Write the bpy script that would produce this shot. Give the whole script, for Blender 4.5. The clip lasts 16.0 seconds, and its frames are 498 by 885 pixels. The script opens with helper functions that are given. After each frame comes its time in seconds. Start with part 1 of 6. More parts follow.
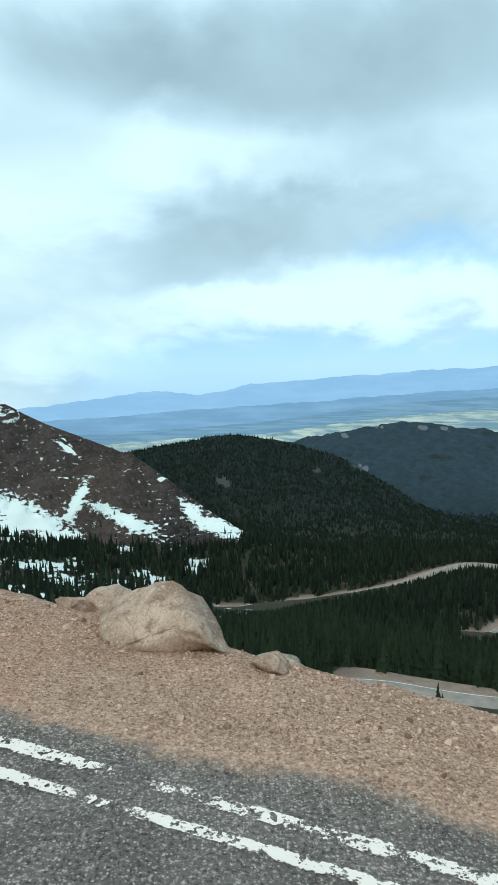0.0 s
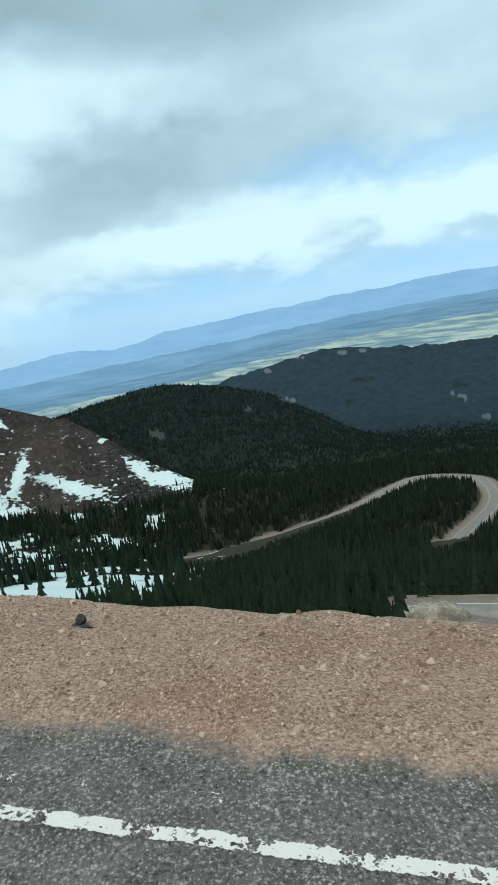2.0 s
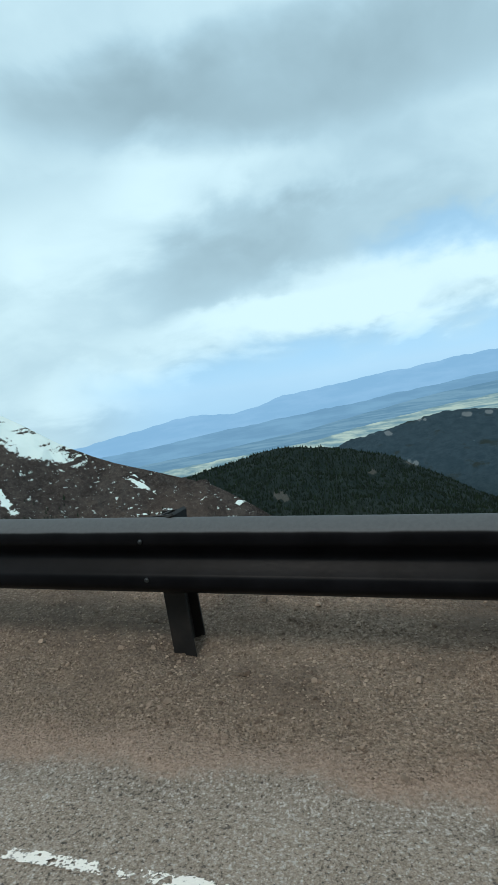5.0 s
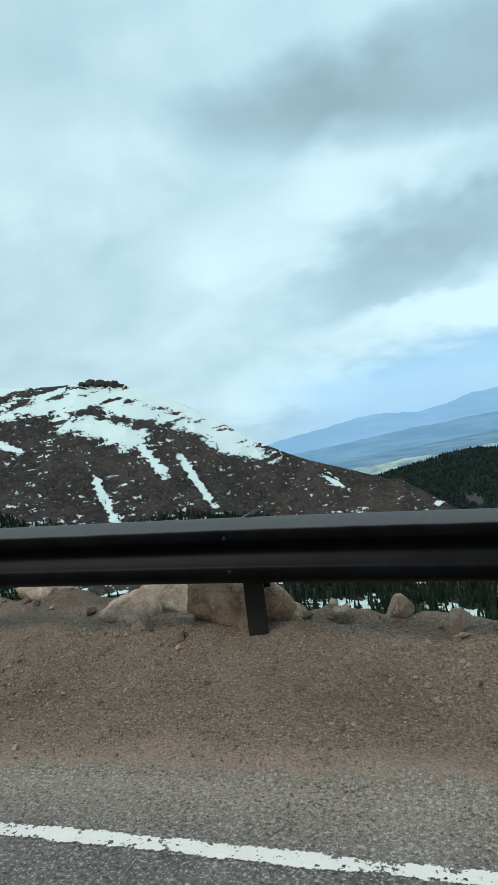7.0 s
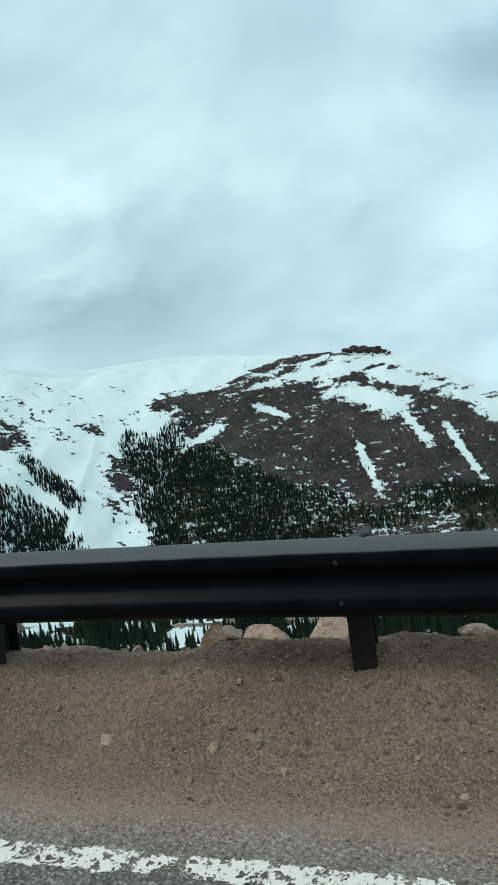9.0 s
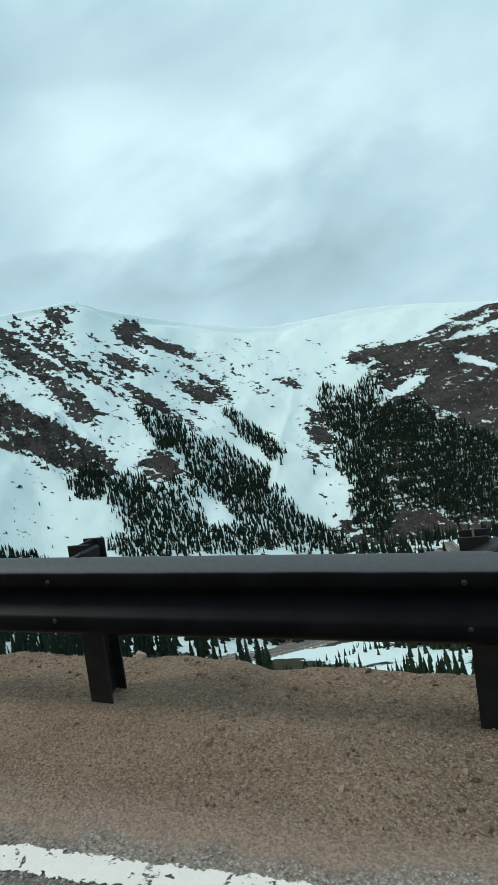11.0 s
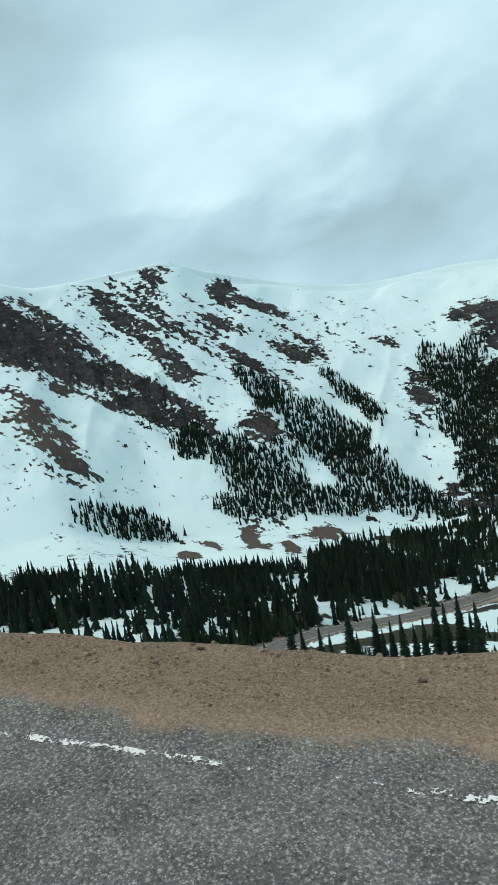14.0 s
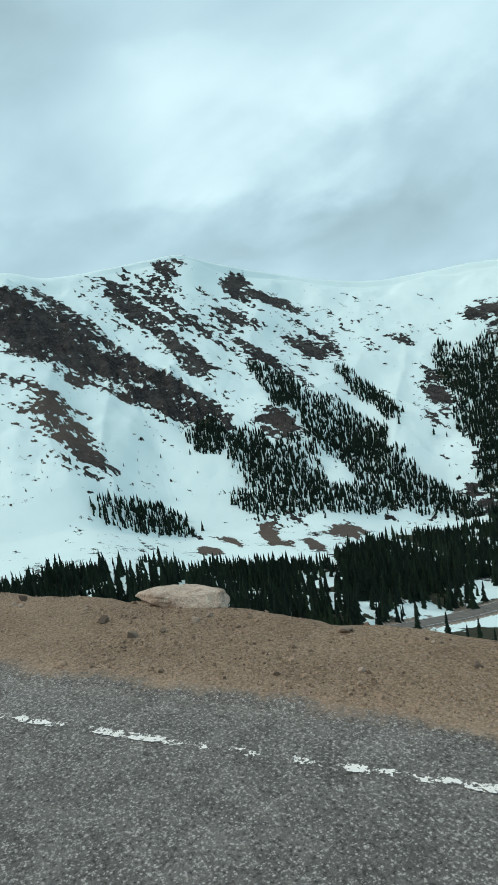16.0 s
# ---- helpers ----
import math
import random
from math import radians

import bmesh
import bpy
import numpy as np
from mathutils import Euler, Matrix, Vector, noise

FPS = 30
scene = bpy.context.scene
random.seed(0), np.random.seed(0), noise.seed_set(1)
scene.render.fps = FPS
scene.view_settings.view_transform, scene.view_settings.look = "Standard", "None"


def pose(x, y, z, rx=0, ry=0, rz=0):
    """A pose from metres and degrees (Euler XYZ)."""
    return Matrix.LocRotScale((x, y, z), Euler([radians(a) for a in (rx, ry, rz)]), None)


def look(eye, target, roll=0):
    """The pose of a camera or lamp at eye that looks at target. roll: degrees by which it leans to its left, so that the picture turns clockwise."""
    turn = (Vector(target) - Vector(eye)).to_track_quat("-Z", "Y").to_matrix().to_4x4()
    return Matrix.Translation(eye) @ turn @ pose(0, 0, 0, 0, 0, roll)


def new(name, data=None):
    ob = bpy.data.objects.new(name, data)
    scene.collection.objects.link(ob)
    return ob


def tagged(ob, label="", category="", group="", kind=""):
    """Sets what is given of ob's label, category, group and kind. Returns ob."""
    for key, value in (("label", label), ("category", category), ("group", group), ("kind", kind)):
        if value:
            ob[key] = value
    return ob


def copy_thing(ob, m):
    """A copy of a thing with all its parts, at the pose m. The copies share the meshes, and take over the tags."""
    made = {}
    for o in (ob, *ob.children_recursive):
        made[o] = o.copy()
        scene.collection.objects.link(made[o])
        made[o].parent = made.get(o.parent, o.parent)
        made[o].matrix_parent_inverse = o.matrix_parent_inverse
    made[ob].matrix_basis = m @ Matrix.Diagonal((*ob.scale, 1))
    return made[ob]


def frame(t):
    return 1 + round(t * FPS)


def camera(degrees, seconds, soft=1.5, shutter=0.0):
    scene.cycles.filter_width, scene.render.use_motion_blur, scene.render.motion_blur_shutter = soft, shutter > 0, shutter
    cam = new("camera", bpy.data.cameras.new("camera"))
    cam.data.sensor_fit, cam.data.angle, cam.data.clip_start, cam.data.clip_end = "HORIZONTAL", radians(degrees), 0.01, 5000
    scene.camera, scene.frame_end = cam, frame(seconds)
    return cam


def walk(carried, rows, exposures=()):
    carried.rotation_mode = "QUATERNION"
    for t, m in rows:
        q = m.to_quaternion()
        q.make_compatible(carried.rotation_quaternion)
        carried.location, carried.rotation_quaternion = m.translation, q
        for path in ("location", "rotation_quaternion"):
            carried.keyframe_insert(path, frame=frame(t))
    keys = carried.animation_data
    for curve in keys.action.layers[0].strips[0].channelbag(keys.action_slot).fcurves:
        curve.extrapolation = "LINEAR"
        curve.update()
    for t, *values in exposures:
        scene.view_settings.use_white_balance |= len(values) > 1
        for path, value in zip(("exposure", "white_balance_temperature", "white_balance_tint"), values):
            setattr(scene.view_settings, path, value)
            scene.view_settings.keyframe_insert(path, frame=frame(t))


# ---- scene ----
# ---------------------------------------------------------------- camera
cam = camera(40.55, 16.0)
PATH = [
    (0, 0.00, 0.00, 1.50, 0.00, -6.29, 0.76), (0.5, -3.76, 1.35, 1.82, -3.60, -10.05, 3.19),
    (1, -7.50, 2.78, 2.14, -5.84, -11.23, 4.48), (1.5, -11.24, 4.21, 2.46, -6.94, -11.53, 6.25),
    (2, -14.98, 5.62, 2.78, -7.57, -11.68, 7.96), (2.5, -18.73, 7.01, 3.10, -7.48, -11.60, 8.68),
    (3, -22.48, 8.40, 3.42, -6.54, -10.65, 8.67), (5.5, -41.66, 13.98, 5.02, 5.41, -3.90, 9.16),
    (6, -45.60, 14.69, 5.34, 9.05, -3.25, 9.24), (6.5, -49.57, 15.15, 5.66, 12.85, -2.83, 9.44),
    (7, -53.57, 15.30, 5.98, 17.54, -2.56, 9.53), (7.5, -57.56, 15.09, 6.30, 22.71, -2.27, 9.55),
    (8, -61.51, 14.47, 6.62, 28.57, -2.02, 9.60), (8.5, -65.36, 13.41, 6.94, 33.96, -1.83, 9.31),
    (9, -69.08, 11.93, 7.26, 38.75, -1.89, 9.01), (9.5, -72.66, 10.14, 7.58, 43.55, -2.13, 8.86),
    (10, -76.10, 8.11, 7.90, 48.26, -2.53, 8.87), (10.2, -77.44, 7.23, 8.03, 49.59, -2.67, 9.03),
    (12.3, -90.75, -3.00, 9.37, 59.76, -4.28, 10.22), (12.5, -91.94, -4.06, 9.50, 60.08, -4.42, 10.34),
    (13, -94.95, -6.70, 9.82, 60.55, -4.85, 10.34), (13.5, -97.98, -9.31, 10.14, 60.76, -5.13, 10.10),
    (14, -101.02, -11.91, 10.46, 60.85, -5.42, 9.76), (14.5, -104.08, -14.49, 10.78, 60.90, -5.66, 9.38),
    (15, -107.13, -17.08, 11.10, 61.04, -5.80, 9.03), (15.5, -110.17, -19.67, 11.42, 61.02, -5.84, 8.83),
    (16, -113.23, -22.25, 11.74, 60.85, -5.75, 8.65)]
walk(cam, [(t, pose(x, y, z, 90 + p, r, w)) for t, x, y, z, w, p, r in PATH],
     exposures=[(0, 0.21), (0.25, 0.12), (0.5, 0.03), (16, 0.03)])
# ---------------------------------------------------------------- node helpers
class Graph:
    """Short hand for building a node tree."""

    def __init__(self, tree):
        self.t = tree

    def node(self, kind, ins=None, **props):
        n = self.t.nodes.new(kind)
        if "operation" in props:
            n.operation = props["operation"]
        if "use_clamp" in props:
            n.use_clamp = props["use_clamp"]
        if "data_type" in props:
            n.data_type = props["data_type"]
        if "interpolation_type" in props:
            n.interpolation_type = props["interpolation_type"]
        if "attribute_name" in props:
            n.attribute_name = props["attribute_name"]
        if "feature" in props:
            n.feature = props["feature"]
        for k, v in (ins or {}).items():
            s = n.inputs[k]
            if isinstance(v, bpy.types.NodeSocket):
                self.t.links.new(v, s)
            else:
                s.default_value = v
        return n

    def math(self, op, a, b=0.0, c=0.0, clamp=False):
        n = self.node("ShaderNodeMath", {0: a, 1: b, 2: c}, operation=op, use_clamp=clamp)
        return n.outputs[0]

    def mix(self, fac, a, b):
        n = self.node("ShaderNodeMix", data_type="RGBA")
        for k, v in ((0, fac), (6, a), (7, b)):
            if isinstance(v, bpy.types.NodeSocket):
                self.t.links.new(v, n.inputs[k])
            else:
                n.inputs[k].default_value = v if k == 0 else (*v, 1.0)[:4]
        return n.outputs[2]

    def noise(self, vec, scale, detail=4.0, rough=0.55):
        n = self.node("ShaderNodeTexNoise", {"Scale": scale, "Detail": detail, "Roughness": rough})
        if vec is not None:
            self.t.links.new(vec, n.inputs["Vector"])
        return n.outputs["Fac"]

    def step(self, x, lo, hi, a=0.0, b=1.0):
        n = self.node("ShaderNodeMapRange", {0: x, 1: lo, 2: hi, 3: a, 4: b}, interpolation_type="SMOOTHSTEP")
        return n.outputs[0]


def material(name):
    m = bpy.data.materials.new(name)
    m.use_nodes = True
    m.node_tree.nodes.clear()
    g = Graph(m.node_tree)
    out = g.node("ShaderNodeOutputMaterial")
    pos = g.node("ShaderNodeNewGeometry").outputs["Position"]
    return m, g, out, pos


def finish(g, out, color, rough, bump=None, strength=0.5, dist=0.02, metal=0.0, spec=0.3):
    b = g.node("ShaderNodeBsdfPrincipled", {"Metallic": metal, "Specular IOR Level": spec})
    for key, v in (("Base Color", color), ("Roughness", rough)):
        if isinstance(v, bpy.types.NodeSocket):
            g.t.links.new(v, b.inputs[key])
        else:
            b.inputs[key].default_value = (*v, 1.0) if key == "Base Color" else v
    if bump is not None:
        n = g.node("ShaderNodeBump", {"Strength": strength, "Distance": dist, "Height": bump})
        g.t.links.new(n.outputs[0], b.inputs["Normal"])
    g.t.links.new(b.outputs[0], out.inputs[0])


# ---------------------------------------------------------------- sky and light
SUN_AZ, SUN_EL = 150.0, 48.0  # high behind the mountain side, softened by cloud


# large cloud masses: azimuth, height angle, half width, half height, brighter or darker
CLOUDS = [(-6, 23.0, 17, 3.0, -0.95), (5, 17.4, 5, 2.4, 0.7), (-4, 15.8, 3.4, 1.7, 0.5), (-7, 11.4, 8.5, 2.0, -0.32),
          (4, 9.6, 5.5, 2.0, -0.28), (-15, 6.1, 14, 2.1, 0.95), (-30, 6.8, 9, 2.1, 0.95), (0, 4.6, 8, 1.6, 0.8),
          (-11.2, 2.7, 1.3, 0.5, 0.8), (7.7, 2.1, 1.8, 0.4, 0.7), (14, 13.5, 6, 2.6, 0.4), (15, 1.2, 4.5, 1.7, 0.6),
          (29, 20.5, 6, 4.0, 0.4), (9, 23.2, 6, 2.2, -0.35), (47, 10.4, 9, 1.9, -0.35), (60.5, 18, 7.5, 4.6, 0.75),
          (46, 21.8, 7, 2.6, 0.4), (73, 21.5, 5, 5.0, -0.4), (66, 28.5, 10, 2.2, -0.35), (68, 11.8, 13, 1.7, -0.45)]


def make_world():
    w = bpy.data.worlds.new("cloudy_sky")
    scene.world = w
    w.use_nodes = True
    w.node_tree.nodes.clear()
    g = Graph(w.node_tree)
    out = g.node("ShaderNodeOutputWorld")
    bg = g.node("ShaderNodeBackground")
    g.t.links.new(bg.outputs[0], out.inputs[0])
    sky = g.node("ShaderNodeTexSky")
    sky.sky_type, sky.sun_disc, sky.altitude = "NISHITA", False, 3500.0
    sky.sun_elevation, sky.sun_rotation = radians(SUN_EL), radians(-SUN_AZ)
    d = g.node("ShaderNodeTexCoord").outputs["Generated"]
    s = g.node("ShaderNodeSeparateXYZ", {0: d})
    x, y, z = s.outputs
    az = g.math("MULTIPLY", g.math("ARCTAN2", g.math("MULTIPLY", x, -1.0), y), 57.2958)
    el = g.math("MULTIPLY", g.math("ARCSINE", z), 57.2958)
    # cloud layer seen from below: flatten the direction on to a plane, and billow it
    h = g.math("ADD", g.math("MAXIMUM", z, -0.15), 0.46)
    flat = g.node("ShaderNodeCombineXYZ", {0: g.math("DIVIDE", x, h), 1: g.math("DIVIDE", y, h), 2: 0.35}).outputs[0]
    warp = g.node("ShaderNodeTexNoise", {"Vector": flat, "Scale": 2.0, "Detail": 2.0}).outputs["Color"]
    warp = g.node("ShaderNodeVectorMath", {0: warp, 1: (0.5, 0.5, 0.5)}, operation="SUBTRACT").outputs[0]
    bent = g.node("ShaderNodeVectorMath", {0: warp, 1: (0.24, 0.24, 0.24), 2: flat}, operation="MULTIPLY_ADD").outputs[0]
    big, mid, fine = g.noise(bent, 1.7, 2.0, 0.5), g.noise(bent, 4.0, 5.0, 0.48), g.noise(bent, 9.0, 6.0, 0.55)
    n = g.math("ADD", g.math("MULTIPLY", big, 0.5), g.math("ADD", g.math("MULTIPLY", mid, 0.38), g.math("MULTIPLY", fine, 0.14)))
    tone = g.math("MULTIPLY_ADD", g.math("SUBTRACT", n, 0.5), 1.65, 0.57)
    # long fibres of thin cloud over the snow bowl
    fibre = g.node("ShaderNodeCombineXYZ", {0: g.math("ADD", g.math("MULTIPLY", az, 0.016), g.math("MULTIPLY", el, -0.007)), 1: g.math("ADD", g.math("MULTIPLY", az, 0.045), g.math("MULTIPLY", el, 0.105)), 2: 0.0}).outputs[0]
    fibre = g.node("ShaderNodeVectorMath", {0: warp, 1: (0.5, 0.9, 0.0), 2: fibre}, operation="MULTIPLY_ADD").outputs[0]
    fibre = g.math("MULTIPLY", g.math("SUBTRACT", g.noise(fibre, 1.0, 3.0, 0.5), 0.5), g.step(az, 22.0, 45.0))
    tone = g.math("MULTIPLY_ADD", fibre, 0.75, tone)
    # edges of the large cloud masses waver with the billows
    wa = g.math("MULTIPLY_ADD", g.math("SUBTRACT", mid, 0.5), 13.0, az)
    we = g.math("MULTIPLY_ADD", g.math("SUBTRACT", fine, 0.5), 3.6, g.math("MULTIPLY_ADD", g.math("SUBTRACT", mid, 0.5), 4.0, el))
    for a, e, w, t, amp in CLOUDS:
        dx = g.math("DIVIDE", g.math("SUBTRACT", wa, a), w * 1.15)
        dy = g.math("DIVIDE", g.math("SUBTRACT", we, e), t * 1.15)
        q = g.math("ADD", g.math("MULTIPLY", dx, dx), g.math("MULTIPLY", dy, dy))
        tone = g.math("MULTIPLY_ADD", g.step(q, 2.6, 0.0), amp * 0.48, tone)
    cloud = g.mix(g.step(tone, -0.25, 0.6), (0.27, 0.40, 0.458), (0.465, 0.675, 0.77))
    cloud = g.mix(g.step(tone, 0.4, 1.1), cloud, (0.72, 0.965, 1.03))
    # overhead the cloud is lit whiter than towards the horizon
    cloud = g.mix(g.math("MULTIPLY", g.step(el, 32.0, 65.0), 0.5), cloud, g.mix(g.step(tone, 0.0, 1.1), (0.42, 0.44, 0.44), (0.86, 0.87, 0.85)))
    tinted = g.node("ShaderNodeVectorMath", {0: cloud, 1: (0.955, 0.978, 1.006)}, operation="MULTIPLY").outputs[0]
    cloud = g.mix(g.step(az, 42.0, 5.0), cloud, tinted)
    # clear band low over the plains
    edge = g.math("ADD", el, g.math("MULTIPLY", g.math("SUBTRACT", mid, 0.5), 4.5))
    clear = g.math("MULTIPLY", g.step(edge, 4.2, 0.8), g.math("MULTIPLY", g.step(az, 20.0, 8.0), g.step(az, -80.0, -40.0)))
    gap = g.math("MULTIPLY", g.step(g.math("ABSOLUTE", g.math("SUBTRACT", we, 9.3)), 2.2, 0.3), g.step(wa, -6.0, -13.0))
    clear = g.math("MAXIMUM", clear, g.math("MULTIPLY", gap, 0.6))
    blue = g.mix(0.8, g.node("ShaderNodeVectorMath", {0: sky.outputs[0], 3: 0.11}, operation="SCALE").outputs[0], (0.29, 0.64, 0.99))
    col = g.mix(g.math("MULTIPLY", clear, 0.86), cloud, blue)
    g.t.links.new(col, bg.inputs[0])
    bg.inputs[1].default_value = 1.0


make_world()
sun = new("sun", bpy.data.lights.new("sun", "SUN"))
sun.data.energy, sun.data.angle, sun.data.color = 1.25, radians(14), (1.0, 0.95, 0.86)
a, e = radians(SUN_AZ), radians(SUN_EL)
sun.matrix_world = look(Vector((-math.sin(a) * math.cos(e), math.cos(a) * math.cos(e), math.sin(e))) * 50, (0, 0, 0))

# ---------------------------------------------------------------- mesh helpers
RNG = np.random.default_rng(7)
TABLE = RNG.random((256, 256))


def vnoise(x, y):
    """Value noise on a lattice of 1, 0 to 1, for arrays."""
    xi, yi = np.floor(x).astype(int), np.floor(y).astype(int)
    u, v = x - xi, y - yi
    u, v = u * u * (3 - 2 * u), v * v * (3 - 2 * v)
    a, b = TABLE[xi % 256, yi % 256], TABLE[(xi + 1) % 256, yi % 256]
    c, d = TABLE[xi % 256, (yi + 1) % 256], TABLE[(xi + 1) % 256, (yi + 1) % 256]
    return (a * (1 - u) + b * u) * (1 - v) + (c * (1 - u) + d * u) * v


def fbm(x, y, octaves=5, gain=0.5):
    total, amp, norm = 0.0, 1.0, 0.0
    for k in range(octaves):
        total = total + amp * vnoise(x * 2 ** k + 17.3 * k, y * 2 ** k + 5.1 * k)
        norm += amp
        amp *= gain
    return total / norm


def mesh_np(name, verts, faces, mats=(), smooth=True, attrs=None):
    """A mesh from arrays: faces is an (n, 3) or (n, 4) array."""
    me = bpy.data.meshes.new(name)
    k = faces.shape[1]
    me.vertices.add(len(verts))
    me.vertices.foreach_set("co", np.ascontiguousarray(verts, np.float32).ravel())
    me.loops.add(faces.size)
    me.loops.foreach_set("vertex_index", np.ascontiguousarray(faces, np.int32).ravel())
    me.polygons.add(len(faces))
    me.polygons.foreach_set("loop_start", np.arange(0, faces.size, k, dtype=np.int32))
    me.polygons.foreach_set("use_smooth", np.full(len(faces), smooth))
    for m in mats:
        me.materials.append(m)
    for key, val in (attrs or {}).items():
        me.attributes.new(key, "FLOAT", "POINT").data.foreach_set("value", np.ascontiguousarray(val, np.float32).ravel())
    me.update(calc_edges=True)
    me.validate()
    return me


def grid_faces(nu, nv, wrap=False):
    i = np.arange(nu if wrap else nu - 1)[:, None]
    j = np.arange(nv - 1)[None, :]
    a, b = i * nv + j, ((i + 1) % nu) * nv + j
    return np.stack([a, b, b + 1, a + 1], -1).reshape(-1, 4)


def mesh_bm(name, bm, mat, smooth=False):
    me = bpy.data.meshes.new(name)
    bm.normal_update()
    bm.to_mesh(me)
    bm.free()
    me.materials.append(mat)
    if smooth:
        me.polygons.foreach_set("use_smooth", np.full(len(me.polygons), True))
    return me


def part(name, bm, mat, parent, label="", smooth=False):
    me = bm if isinstance(bm, bpy.types.Mesh) else mesh_bm(name, bm, mat, smooth)
    ob = new(name, me)
    ob.parent = parent
    return tagged(ob, label)


def box(bm, size, m=None, bevel=0.0):
    r = bmesh.ops.create_cube(bm, size=1.0, matrix=(m or Matrix()) @ Matrix.Diagonal((*size, 1)))
    if bevel:
        edges = list({e for v in r["verts"] for e in v.link_edges})
        bmesh.ops.bevel(bm, geom=edges, offset=bevel, segments=1, affect="EDGES")


def rod(bm, r, h, m=None, n=10):
    bmesh.ops.create_cone(bm, cap_ends=True, segments=n, radius1=r, radius2=r, depth=h, matrix=m or Matrix())


# ---------------------------------------------------------------- the road's edge line
# the white edge line: x, y, z every eight metres, from behind the start to past the end
LINE = np.array([
    (38.45, -11.19, -3.20), (30.87, -8.61, -2.56), (23.30, -6.03, -1.92), (15.73, -3.45, -1.28), (8.15, -0.87, -0.64), (0.58, 1.70, 0.00),
    (-6.94, 4.22, 0.64), (-14.44, 7.04, 1.28), (-21.93, 9.84, 1.92), (-29.66, 12.22, 2.56), (-37.40, 14.64, 3.20), (-45.31, 16.59, 3.84),
    (-53.58, 17.29, 4.48), (-61.92, 16.41, 5.12), (-69.89, 13.72, 5.76), (-77.16, 9.78, 6.40), (-83.70, 4.94, 7.04), (-90.16, 0.01, 7.68),
    (-96.32, -5.13, 8.32), (-102.41, -10.28, 8.96), (-108.55, -15.40, 9.60), (-114.66, -20.56, 10.24), (-120.77, -25.72, 10.88), (-126.89, -30.87, 11.52),
    (-133.00, -36.03, 12.16), (-139.12, -41.19, 12.80)])
LINE_T0 = -5.0  # the first point's place on the scale; one unit is eight metres


def line_at(u):
    """Point, outward normal and direction of the edge line at u (arrays)."""
    u = np.asarray(u, float)
    k = np.clip(np.floor(u - LINE_T0).astype(int), 1, len(LINE) - 3)
    f = (u - LINE_T0 - k)[..., None]
    p0, p1, p2, p3 = (LINE[k + i] for i in (-1, 0, 1, 2))
    p = 0.5 * (2 * p1 + (p2 - p0) * f + (2 * p0 - 5 * p1 + 4 * p2 - p3) * f ** 2 + (3 * p1 - p0 - 3 * p2 + p3) * f ** 3)
    d = 0.5 * ((p2 - p0) + 2 * (2 * p0 - 5 * p1 + 4 * p2 - p3) * f + 3 * (3 * p1 - p0 - 3 * p2 + p3) * f ** 2)
    d = d / np.linalg.norm(d, axis=-1, keepdims=True)
    out = np.stack([d[..., 1], -d[..., 0], 0 * d[..., 0]], -1)
    out /= np.linalg.norm(out, axis=-1, keepdims=True)
    return p, out, d


def road_point(u, o, z=0.0):
    """World point at u along the line, o metres outward of it, z above the road."""
    p, out, _ = line_at(np.array([u]))
    q = p[0] + out[0] * o
    return Vector((q[0], q[1], q[2] + z))


def road_pose(u, o, z=0.0, turn=0.0):
    """Frame at a roadside place: x along the road ahead, y inward to the road, z up."""
    _, out, d = line_at(np.array([u]))
    m = pose(*road_point(u, o, z), 0, 0, math.degrees(math.atan2(d[0][1], d[0][0])) + turn)
    return m


# height and place of the verge's brink along the road
BRINK_U = np.array([-5, 0, 0.3, 0.42, 0.75, 1.07, 1.5, 1.8, 2, 2.3, 2.6, 2.8, 3.3, 4, 4.8, 5.4, 5.75, 5.95, 6.14, 6.8, 7.1, 7.4, 8.1, 8.6, 9, 9.2, 10, 10.3, 11, 12.6, 13, 13.4, 13.8, 14.5, 14.7, 14.82, 15, 15.4, 16, 16.4, 20])
BRINK_O = np.array([1.18, 1.13, 1.32, 1.43, 1.31, 1.08, 1.22, 1.28, 1.44, 1.37, 1.48, 1.34, 1.37, 1.58, 2.1, 2.4, 2.25, 1.85, 1.9, 1.95, 2, 2.4, 2.15, 1.8, 1.55, 1.65, 1.15, 1.25, 1.4, 1.62, 1.3, 1.13, 1.08, 0.82, 0.88, 1.15, 1.3, 1.18, 1.12, 1.4, 1.3])
BRINK_Z = np.array([0, 0, 0, 0, 0.035, -0.055, -0.07, -0.07, -0.08, -0.03, -0.02, -0.01, 0.02, 0.08, 0.22, 0.31, 0.27, 0.13, 0.08, 0.07, 0.14, 0.14, 0.15, 0.15, 0.15, 0.15, 0.15, 0.15, 0.08, 0, 0, 0, 0, 0, 0, 0, 0, 0, 0, 0, 0])


